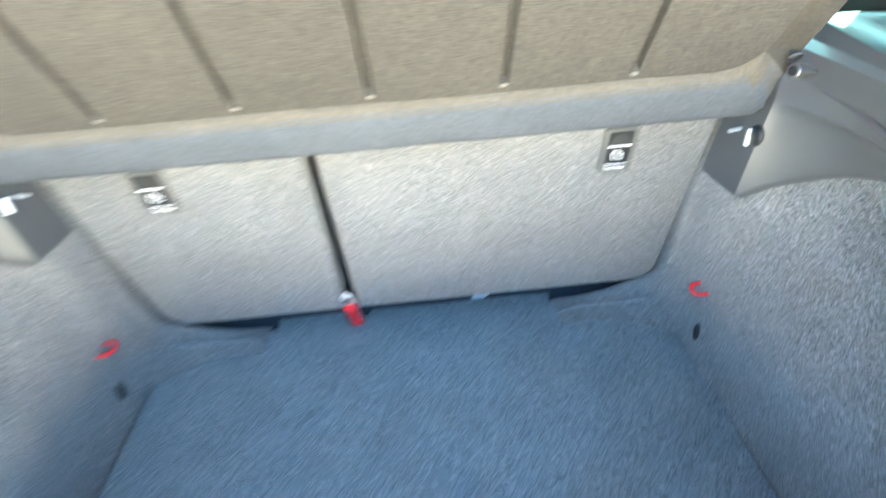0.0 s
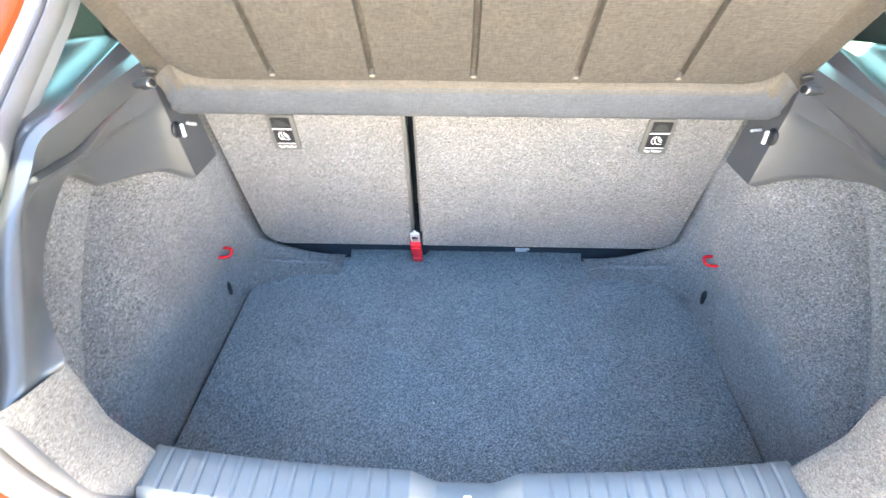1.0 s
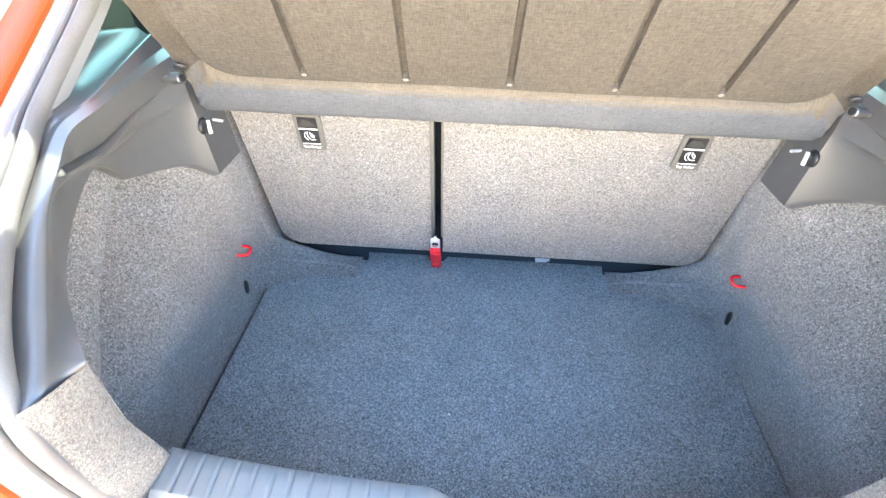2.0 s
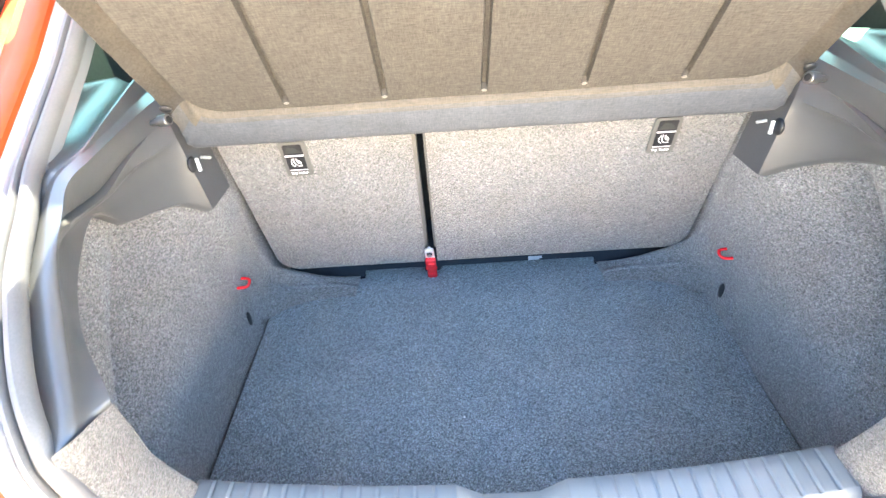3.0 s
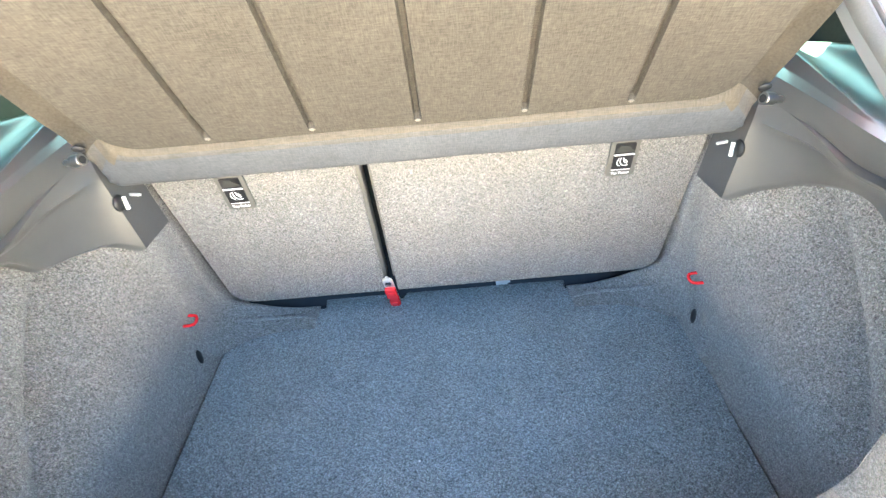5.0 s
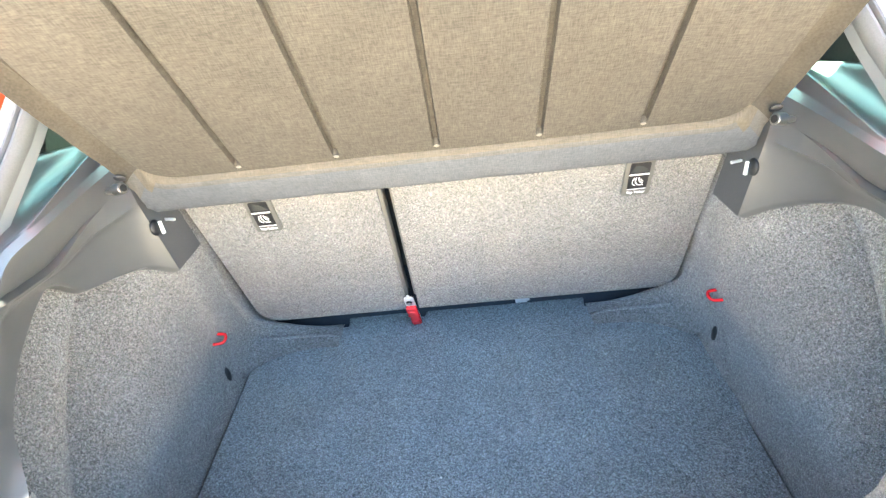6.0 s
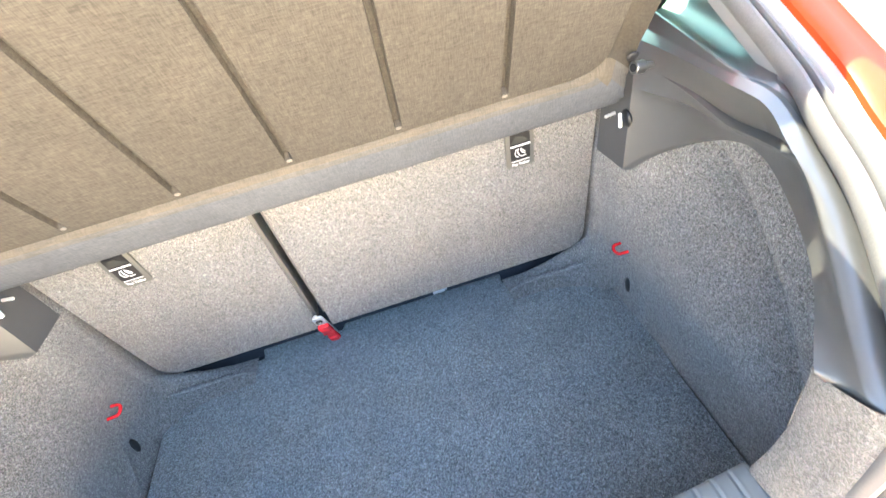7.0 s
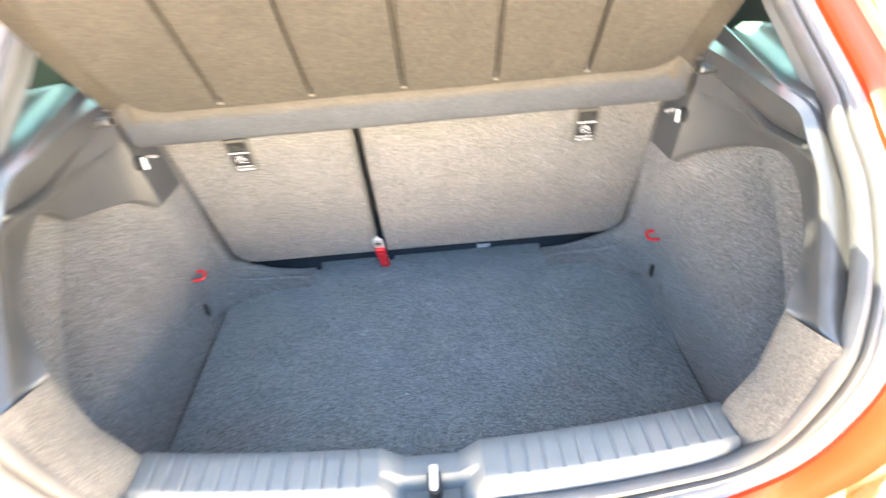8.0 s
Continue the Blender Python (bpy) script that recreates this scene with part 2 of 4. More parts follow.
def frame_of(origin, right, up):
    """A pose at origin whose x goes right and y up."""
    x = Vector(right).normalized()
    z = x.cross(Vector(up)).normalized()
    y = z.cross(x)
    return Matrix.Translation(origin) @ Matrix((x, y, z)).transposed().to_4x4()


def mirrored(bm):
    bmesh.ops.scale(bm, vec=(-1, 1, 1), verts=bm.verts)
    return bm


def lettering(words, size, m, mat, parent):
    """Raised words in the built-in font, centred on m's origin."""
    curve = bpy.data.curves.new("print", "FONT")
    curve.body, curve.size, curve.extrude, curve.align_x = words, size, 0.0004, "CENTER"
    curve.offset = size * 0.02
    text = new("print", curve)
    bpy.context.view_layer.update()
    me = bpy.data.meshes.new_from_object(text)
    bpy.data.objects.remove(text)
    me.transform(m)
    me.materials.clear()
    me.materials.append(mat)
    ob = new("print", me)
    ob.parent = parent
    return ob


# ---- boot: floor, seat backs ----
GROUND_Z = -0.47
SEAT_UP, SEAT_FOOT = Vector((0, -0.2177, 0.976)), Vector((0, 0.027, 0.077))
SEAT = frame_of(SEAT_FOOT, (1, 0, 0), SEAT_UP)      # local z looks out into the boot


def floor_mat():
    # the right edge runs under the felt lining near the seat and shows its joint further back
    outline = [(-0.530, -0.62), (0.5285, -0.62), (0.5275, -0.30), (0.531, -0.25), (0.540, -0.20), (0.540, -0.02), (0.50, 0.05), (0.302, 0.070), (0.306, 0.103),
               (0.24, 0.106), (0.17, 0.103), (0.1, 0.105), (0.02, 0.102), (-0.09, 0.106), (-0.1, 0.084), (-0.136, 0.084), (-0.14, 0.116), (-0.22, 0.120), (-0.297, 0.118), (-0.292, 0.070), (-0.50, 0.05), (-0.512, -0.02)]
    bm = slab(outline, Matrix.Identity(4), 0.018, 0.005, 3)
    bmesh.ops.triangulate(bm, faces=[f for f in bm.faces if len(f.verts) > 4])
    return part("floor", bm, MAT)


tagged(floor_mat(), "charcoal felt-covered loading board on the boot floor", "boot floor", kind="structure")


def seat_back(x0, x1, r, label, plate_x, lean_in):
    seat = empty("seat_backrest", SEAT @ Vector(((x0 + x1) / 2, 0, -0.03)), label=label, category="car seat", group="rear seat backs")
    inv = Matrix.Translation(-seat.location)
    # the outer edge leans in a little towards the floor
    lean = [(x + lean_in * max(0, 1 - v / 0.24) * (abs(x) > 0.3), v) for x, v in rounded(x0, 0, x1, 0.56, r, 8)]
    bm = slab(lean, inv @ SEAT, 0.07, 0.006, 3)
    bmesh.ops.triangulate(bm, faces=[f for f in bm.faces if len(f.verts) > 4])
    part("back_panel", bm, LINING, seat)
    plate = part("tether_plate", slab(rounded(plate_x - 0.026, 0.303, plate_x + 0.026, 0.386, (0.006,) * 4, 3), inv @ SEAT @ pose(0, 0, 0.005), 0.012, 0.0015), TRIMGREY, seat, "grey plastic anchor plate with a black window")
    part("window", slab(rounded(plate_x - 0.018, 0.322, plate_x + 0.018, 0.381, (0.003,) * 4, 3), inv @ SEAT @ pose(0, 0, 0.0062), 0.002), DARK, plate)
    part("flap", slab([(plate_x - 0.017, 0.362), (plate_x + 0.017, 0.362), (plate_x + 0.004, 0.376), (plate_x - 0.009, 0.378)], inv @ SEAT @ pose(0, 0, 0.0075), 0.001), CABIN, plate)
    part("rule", slab(rounded(plate_x - 0.018, 0.3545, plate_x + 0.018, 0.3575), inv @ SEAT @ pose(0, 0, 0.0078), 0.001), WHITE, plate)
    # child seat symbol in plain strokes
    icon = bmesh.new()
    for pts, w in ((((-0.009, 0.350), (-0.0125, 0.341), (-0.011, 0.332), (-0.005, 0.3275)), 0.0011), (((-0.0045, 0.3515), (-0.006, 0.343), (-0.004, 0.335), (0.0, 0.330)), 0.0013),
                   (((0.0015, 0.3505), (0.002, 0.344), (0.005, 0.338), (0.011, 0.3345)), 0.0015), (((0.0055, 0.3465), (0.008, 0.3415), (0.012, 0.339)), 0.0010), (((0.001, 0.3285), (0.007, 0.328), (0.013, 0.329)), 0.0010)):
        tube([inv @ SEAT @ Vector((plate_x + p.x * 0.78, 0.339 + (p.y - 0.339) * 0.8, 0.0065)) for p in glide([(x, y, 0) for x, y in pts], 8)], w * 0.8, 6, icon)
    part("symbol", icon, WHITE, plate)
    lettering("Top Tether", 0.0072, inv @ SEAT @ pose(plate_x, 0.3095, 0.0054), WHITE, plate)
    part("divider_line", slab(rounded(plate_x - 0.017, 0.3192, plate_x + 0.017, 0.3204), inv @ SEAT @ pose(0, 0, 0.0058), 0.001), WHITE, plate)
    return seat


seat_small = seat_back(-0.4965, -0.1275, (0.045, 0.004, 0.01, 0.05), "narrow folding rear seat back covered in grey felt", -0.352, 0.021)
seat_wide = seat_back(-0.1005, 0.4965, (0.004, 0.045, 0.05, 0.01), "wide folding rear seat back covered in grey felt", 0.352, -0.005)
for seat, side in ((seat_small, -0.1275), (seat_wide, -0.1005)):
    out = 1 if seat is seat_small else -1
    inv = Matrix.Translation(-seat.location)
    w = 0.0085 if out == 1 else 0.005
    xs = sorted((side + out * 0.0004, side + out * w))
    part("edge_strip", slab(rounded(xs[0], 0.048, xs[1], 0.55), inv @ SEAT @ pose(0, 0, -0.002 if out == 1 else -0.004), 0.03, 0.0015), TRIMGREY, seat, "grey plastic edge strip")

gap = part("gap_liner", sheet([[(-0.53 + 1.06 * k / 24, y, z + 0.004 * noise.noise(Vector((k * 0.7, y * 30, 0)))) for k in range(25)] for y, z in ((0.005, -0.014), (0.090, -0.014), (0.102, 0.004), (0.125, 0.018), (0.165, 0.045), (0.20, 0.08))], 0.004), CLOTH)
part("back_liner", sheet([[(-0.56, 0.205, 0.06), (0.56, 0.205, 0.06)], [(-0.56, 0.22, 0.45), (0.56, 0.22, 0.45)]], 0.004), CABIN, gap)
tagged(gap, "dark blue cloth showing under the seat backs", "car interior", kind="structure")
tag = part("label_tag", slab(rounded(0.135, 0.0, 0.171, 0.010, (0.001,) * 4, 2), frame_of((0, 0.100, 0.0005), (1, 0, 0.0), (0, 0.6, 0.8)), 0.002, 0.0004), GREYTAG)
tagged(tag, "small grey fabric tag at the mat's back edge", "label")


def hinge_bracket():
    foot, up = Vector((-0.1165, 0.066, 0.002)), Vector((0, -0.068, 0.122)).normalized()
    thing = empty("hinge_bracket", foot, label="steel seat hinge bracket with a red plastic cover", category="bracket")
    m = Matrix.Translation(-foot) @ frame_of(foot, (1, 0, 0), up)
    part("plate", slab(rounded(-0.0108, 0.0, 0.0108, 0.158, (0.002, 0.002, 0.0095, 0.0095), 6), m, 0.006, 0.0012), PALE, thing, "pale steel plate")
    half_outline = [(0.0120, 0.0), (0.0125, 0.012), (0.0120, 0.034), (0.0088, 0.046), (0.0090, 0.054), (0.0128, 0.064), (0.0128, 0.104), (0.0115, 0.112)]
    cover = part("cover", slab(half_outline + [(-x, y) for x, y in reversed(half_outline)], m @ pose(0, 0, 0.009), 0.010, 0.0022, 3), RED, thing, "red plastic cover")
    part("rib", slab(rounded(-0.0092, 0.006, 0.0092, 0.030, (0.004,) * 4, 4), m @ pose(0, 0, 0.0125), 0.005, 0.0016, 3), RED, cover)
    part("rib", slab(rounded(-0.0085, 0.072, 0.0085, 0.096, (0.004,) * 4, 4), m @ pose(0, 0, 0.0115), 0.004, 0.0014, 3), RED, cover)
    for x in (-0.0105, 0.0105):
        lug = bmesh.new()
        bmesh.ops.create_uvsphere(lug, u_segments=12, v_segments=8, radius=0.0042, matrix=m @ pose(x, 0.059, 0.006))
        part("lug", lug, RED, cover)
    bolt = bmesh.new()
    bmesh.ops.create_cone(bolt, cap_ends=True, segments=20, radius1=0.0072, radius2=0.0062, depth=0.005, matrix=m @ pose(0, 0.137, 0.0025))
    bolt = part("bolt", bolt, DARK, thing, "dark bolt head")
    ring = tube([m @ Vector((0.0050 * math.cos(k * math.pi / 12), 0.137 + 0.0050 * math.sin(k * math.pi / 12), 0.0052)) for k in range(25)], 0.0011, 6)
    part("rim", ring, CHROME, bolt)
    hub = bmesh.new()
    bmesh.ops.create_cone(hub, cap_ends=True, segments=12, radius1=0.0024, radius2=0.0020, depth=0.004, matrix=m @ pose(0, 0.137, 0.0055))
    part("hub", hub, CHROME, bolt)
    stud = bmesh.new()
    bmesh.ops.create_uvsphere(stud, u_segments=12, v_segments=8, radius=0.0038, matrix=m @ pose(0.001, 0.168, -0.002))
    part("stud", stud, PALE, thing, "bright stud head")


hinge_bracket()

# ---- side linings ----
PLANS = (
    (-0.03, ((.506, .045), (.512, .000), (.515, -.06), (.517, -.12), (.523, -.25), (.529, -.40), (.5315, -.50), (.525, -.575), (.44, -.600))),
    (0.03, ((.506, .038), (.518, .000), (.529, -.06), (.5325, -.12), (.5345, -.25), (.536, -.40), (.536, -.50), (.527, -.575), (.44, -.600))),
    (0.11, ((.505, .022), (.515, -.006), (.528, -.06), (.535, -.108), (.537, -.23), (.539, -.39), (.539, -.50), (.530, -.575), (.44, -.600))),
    (0.175, ((.505, .008), (.512, -.02), (.522, -.07), (.533, -.115), (.540, -.23), (.543, -.39), (.544, -.50), (.533, -.575), (.44, -.600))),
    (0.30, ((.5005, -.018), (.505, -.045), (.513, -.098), (.536, -.130), (.573, -.22), (.592, -.39), (.586, -.50), (.55, -.575), (.44, -.600))),
    (0.40, ((.5005, -.038), (.503, -.07), (.508, -.130), (.538, -.156), (.602, -.24), (.625, -.39), (.612, -.50), (.56, -.575), (.44, -.600))),
    (0.49, ((.501, -.06), (.504, -.08), (.510, -.140), (.550, -.18), (.630, -.27), (.650, -.39), (.630, -.50), (.57, -.575), (.44, -.600))),
)


def press(d):
    """Section of the pressed hollow: steep at its rear side, running out gently towards the seat."""
    u = min(1, max(0, (d + 0.044) / 0.070))
    return u * u * (3 - 2 * u) * math.exp(-max(0, d - 0.018) / 0.060)


def side_lining(sign):
    plans = [[Vector((x, y, z)) for x, y in line] for z, line in PLANS]
    plans = [[line[0] + Vector((0.006, 0.10, 0))] + line for line in plans]
    lines = [glide(line, 170) for line in plans]
    for line in lines:
        for p in line:
            u = min(1, max(0, (-0.47 - p.y) / 0.12))
            p.z *= 1 - 0.20 * u * u * (3 - 2 * u)
    rows = [glide(col, 48) for col in zip(*lines)]
    for i, row in enumerate(rows):
        for p in row:
            # broad pressed hollow towards the rear of the wheel arch, with a swell behind it
            up = min(1, max(0, (p.z - 0.12) / 0.14))
            d = p.y + 0.198 + 1.35 * max(0, 0.425 - p.z)
            p.x += up * (0.050 * press(d) - 0.008 * math.exp(-((d + 0.070) / 0.034) ** 2)) + 0.004 * noise.noise(p * 8) + 0.0014 * noise.noise(p * 26)
            # small fold below the plug
            e = p.y + 0.150 + 0.9 * (0.05 - p.z)
            p.x -= 0.0060 * math.exp(-(e / 0.007) ** 2) * min(1, max(0, (0.085 - p.z) / 0.03)) * min(1, max(0, (p.z + 0.005) / 0.02))
            if sign < 0:
                near = min(1, max(0, (p.y + 0.075) / 0.055))
                p.x -= 0.017 * near * near * (3 - 2 * near) * min(1, max(0, 1 - p.z / 0.24))
    bm = sheet(rows)
    # felt flange that runs from the wall under the seat's corner, low over the floor, with a soft crease
    back = glide([(0.303, 0.073, 0.0035), (0.345, 0.067, 0.011), (0.384, 0.060, 0.022), (0.430, 0.047, 0.047), (0.470, 0.035, 0.074), (0.497, 0.021, 0.102), (0.507, 0.012, 0.138)], 36)
    lip = glide([(0.304, 0.064, 0.0050), (0.347, 0.058, 0.013), (0.387, 0.050, 0.024), (0.433, 0.037, 0.048), (0.473, 0.024, 0.074), (0.499, 0.010, 0.102), (0.510, 0.000, 0.138)], 36)
    dip = glide([(0.305, 0.040, 0.0035), (0.349, 0.042, 0.006), (0.395, 0.038, 0.012), (0.442, 0.024, 0.031), (0.481, 0.008, 0.056), (0.503, -0.006, 0.088), (0.514, -0.014, 0.138)], 36)
    crease = glide([(0.306, 0.026, 0.0085), (0.350, 0.032, 0.014), (0.400, 0.028, 0.0195), (0.447, 0.014, 0.033), (0.486, -0.002, 0.052), (0.507, -0.016, 0.082), (0.517, -0.024, 0.138)], 36)
    under = glide([(0.308, 0.010, 0.0030), (0.353, 0.014, 0.0055), (0.403, 0.011, 0.009), (0.452, -0.001, 0.016), (0.494, -0.022, 0.032), (0.516, -0.038, 0.064), (0.524, -0.046, 0.13)], 36)
    low = glide([(0.310, 0.000, 0.0006), (0.356, 0.000, 0.0006), (0.408, -0.005, 0.0004), (0.460, -0.022, 0.0), (0.505, -0.054, -0.001), (0.530, -0.074, 0.03), (0.536, -0.084, 0.11)], 36)
    flange = sheet([glide(col, 20) for col in zip(*[back, lip, dip, crease, under, low])])
    for v in flange.verts:
        v.co.z += 0.0012 * noise.noise(v.co * 40)
    if sign < 0:
        mirrored(bm), mirrored(flange)
    wall = part("wall_right" if sign > 0 else "wall_left", bm, LINING)
    tagged(wall, "grey felt wheel-arch lining of the boot side", "boot lining", kind="structure")
    part("corner_flange", flange, LINING, wall)
    # paler fold along the flange
    fold = tube([p + Vector((0, -0.002, 0.0008 + 0.0006 * noise.noise(p * 60))) for p in crease[1:25]], lambda u: 0.0012 + 0.0030 * math.sin(math.pi * min(1, max(0, u))) ** 0.6, 8)
    if sign < 0:
        mirrored(fold)
    part("pale_fold", fold, FOLD, wall, "paler fold in the felt")
    # oval cut-out low on the side
    hole = bmesh.new()
    bmesh.ops.create_uvsphere(hole, u_segments=16, v_segments=8, radius=1)
    bmesh.ops.transform(hole, matrix=Matrix.Translation((sign * 0.5335, -0.106, 0.047)) @ Matrix.Diagonal((0.004, 0.0105, 0.021, 1)), verts=hole.verts)
    part("oval_plug", hole, DARK, wall, "black oval plug")
    return wall


wall_r, wall_l = side_lining(1), side_lining(-1)


def cargo_hook(sign):
    at = Vector((sign * 0.527, -0.092, 0.145))
    hook = empty("cargo_hook", at, label="red plastic bag hook on the felt side lining", category="hook", group="bag hooks")
    s = sign
    pts = glide([(s * 0.016, 0.010, 0.005), (-s * 0.010, 0.0105, 0.003), (-s * 0.017, 0.005, 0.001), (-s * 0.017, -0.005, -0.002), (-s * 0.010, -0.0105, -0.004), (s * 0.012, -0.011, -0.005)], 24)
    part("loop", tube(pts, 0.0032, 10), RED, hook)
    base = bmesh.new()
    bmesh.ops.create_cube(base, size=1, matrix=Matrix.Translation((s * 0.016, 0.0, 0.0)) @ Matrix.Diagonal((0.004, 0.026, 0.015, 1)))
    bmesh.ops.bevel(base, geom=base.edges[:], offset=0.002, segments=2, affect="EDGES")
    part("base", base, RED, hook)


cargo_hook(1), cargo_hook(-1)

# ---- car: trim round the opening, body ----
car = empty("car", (0, -0.72, GROUND_Z), label="red hatchback with its tailgate open, seen into the boot", category="car")


def own(name, bm, mat, parent=car, label="", smooth=True):
    """A part of the car, from world coordinates."""
    base = car.location
    bmesh.ops.translate(bm, vec=-base, verts=bm.verts)
    return part(name, bm, mat, parent, label, smooth)


# lines of the side trim, from the seat back to the carpeted corner: ridge beside the quarter window, outer and inner edge
# of the ledge that carries the shelf, groove over the moulded lip, foot of the step, and lower edge against the felt
TRIM = (
    ((.575, -.060, .596), (.556, -.090, .576), (.532, -.110, .572), (.522, -.128, .543), (.511, -.143, .512), (.500, -.138, .366)),
    ((.567, -.130, .5925), (.555, -.145, .576), (.541, -.165, .568), (.534, -.168, .536), (.524, -.172, .509), (.530, -.165, .398)),
    ((.554, -.234, .587), (.551, -.225, .5755), (.541, -.235, .5685), (.545, -.232, .5295), (.545, -.236, .508), (.573, -.210, .430)),
    ((.5515, -.303, .578), (.549, -.305, .5755), (.5365, -.315, .5705), (.5515, -.310, .5185), (.5545, -.298, .500), (.604, -.258, .444)),
    ((.566, -.363, .568), (.556, -.366, .571), (.537, -.378, .5675), (.546, -.377, .529), (.563, -.365, .503), (.597, -.321, .455)),
    ((.558, -.430, .542), (.542, -.435, .550), (.521, -.437, .550), (.523, -.440, .547), (.553, -.430, .505), (.559, -.409, .461)),
    ((.540, -.500, .517), (.526, -.497, .525), (.510, -.487, .528), (.512, -.487, .520), (.530, -.480, .490), (.521, -.487, .455)),
    ((.512, -.562, .490), (.500, -.556, .497), (.488, -.542, .498), (.490, -.542, .490), (.496, -.537, .472), (.487, -.539, .454)),
    ((.482, -.620, .464), (.473, -.613, .470), (.462, -.600, .471), (.463, -.598, .466), (.467, -.586, .454), (.457, -.577, .446)),
    ((.450, -.676, .440), (.445, -.668, .446), (.438, -.657, .448), (.438, -.650, .445), (.438, -.634, .440), (.429, -.612, .438)),
    ((.458, -.682, .415), (.455, -.672, .417), (.453, -.660, .420), (.453, -.650, .418), (.453, -.634, .412), (.446, -.611, .411)),
)


def side_trim(sign):
    s = sign
    lines = [list(line) for line in zip(*TRIM)]
    if s < 0:
        # this side's panel hangs lower over the felt, down to a corner
        lines[5][2:5] = [(.557, -.205, .412), (.574, -.264, .432), (.590, -.302, .470)]
    r, lo, f, g, c, i = (glide(line, 80) for line in lines)
    us = [k / 8 for k in range(81)]      # station along the trim
    # the lip swells towards the rear and runs out where it meets the opening's flange
    swell = [min(1, max(0, (u - 1.1) / 1.9)) * min(1, max(0, (5.25 - u) / 0.5)) for u in us]
    hollow = [min(1, u / 1.4) * min(1, max(0, (4.6 - u) / 1.5)) for u in us]
    tuck = [min(1, max(0, (u - 2.7) / 1.0)) for u in us]
    mix = lambda p, q, w: [x.lerp(y, w) for x, y in zip(p, q)]
    shift = lambda p, d, w: [x + Vector(d) * k for x, k in zip(p, w)]
    one = [1.0] * 81
    rows = [[p + Vector((0.008 + 0.026 * k, -0.010 * k, -0.004 - 0.002 * k)) for p, k in zip(r, tuck)], shift(r, (0.003, 0, 0.0005), one), r, mix(r, lo, 0.1), mix(r, lo, 0.5), mix(r, lo, 0.92), lo, mix(lo, f, 0.12), mix(lo, f, 0.5), mix(lo, f, 0.85), f, mix(f, g, 0.12),
            mix(f, g, 0.5), mix(f, g, 0.93), shift(g, (0.0025, 0.001, 0.0), swell), shift(g, (-0.0035, -0.0015, -0.0015), swell), shift(g, (-0.0070, -0.0030, -0.0055), swell),
            shift(g, (-0.0050, -0.0020, -0.0105), swell), shift(mix(g, c, 0.75), (-0.001, 0, -0.001), swell), c, shift(mix(c, i, 0.06), (0.004, 0.002, 0), hollow),
            shift(mix(c, i, 0.14), (0.007, 0.003, 0), hollow), shift(mix(c, i, 0.5), (0.004, 0.002, 0), hollow), mix(c, i, 0.96), i, shift(i, (0.012, -0.002, -0.004), one)]
    # towards the opening the section runs round and smooth
    calm = [0.5 * min(1, max(0, (u - 4.8) / 0.8)) for u in us]
    for _ in range(7):
        inner = [[p.lerp((a + b) / 2, w) for a, p, b, w in zip(rows[j - 1], rows[j], rows[j + 1], calm)] for j in range(3, len(rows) - 2)]
        rows[3:len(rows) - 2] = inner
    bm = sheet(rows)
    if s < 0:
        mirrored(bm)
    trim = own("side_trim", bm, LEDGE, label="grey moulded plastic side trim")
    # face towards the seat with the shelf's pivot socket
    a, b = ([Vector(p) for p in pts] for pts in (((.500, -.138, .366), (.511, -.143, .512), (.522, -.128, .543), (.532, -.110, .572)), ((.4985, -.045, .360), (.500, -.070, .49), (.508, -.066, .53), (.520, -.060, .572))))
    near, far = ([p[0].lerp(p[1], k / 5) for k in range(6)] + p[2:] for p in (a, b))
    bm = sheet([near, [p.lerp(q, 0.5) for p, q in zip(near, far)], far])
    if s < 0:
        mirrored(bm)
    own("end_face", bm, PLASTIC, trim, "dark plastic end face")
    # hollowed sill under the quarter window
    rows = [[(.575, -.060, .596), (.567, -.130, .5925), (.554, -.234, .587), (.5515, -.303, .578), (.566, -.363, .569)],
            [(.580, -.056, .588), (.574, -.126, .586), (.562, -.226, .581), (.558, -.299, .5765), (.571, -.356, .571)],
            [(.592, -.048, .579), (.587, -.118, .577), (.575, -.214, .575), (.567, -.292, .575), (.576, -.346, .573)],
            [(.615, -.035, .574), (.610, -.104, .573), (.597, -.196, .574), (.581, -.282, .576), (.584, -.334, .576)],
            [(.638, -.015, .574), (.636, -.088, .580), (.624, -.172, .582), (.597, -.266, .582), (.592, -.318, .582)],
            [(.652, -.004, .576), (.652, -.076, .592), (.642, -.155, .600), (.610, -.248, .592), (.600, -.304, .590)],
            [(.660, .004, .570), (.664, -.066, .590), (.656, -.140, .606), (.620, -.230, .606), (.606, -.286, .602)]]
    nose = [[p + Vector((0, dy, dz)) for p in glide([q[0] for q in rows], 16)] for dy, dz in ((0.006, -0.16), (0.004, -0.003))]
    bm = sheet(nose + [glide(col, 16) for col in zip(*[glide(q, 24) for q in rows])])
    if s < 0:
        mirrored(bm)
    own("window_sill", bm, LEDGE, trim, "hollow grey plastic sill under the quarter window")
    # dark lining of the body side behind the sill
    bm = sheet([[(.684, -.30, .30), (.684, .04, .30)], [(.684, -.27, .52), (.684, .04, .52)], [(.684, -.13, .652), (.684, .04, .652)]], 0.003)
    if s < 0:
        mirrored(bm)
    own("quarter_lining", bm, CABIN, trim, "dark inner lining")
    # socket and pin for the closed shelf
    bm = bmesh.new()
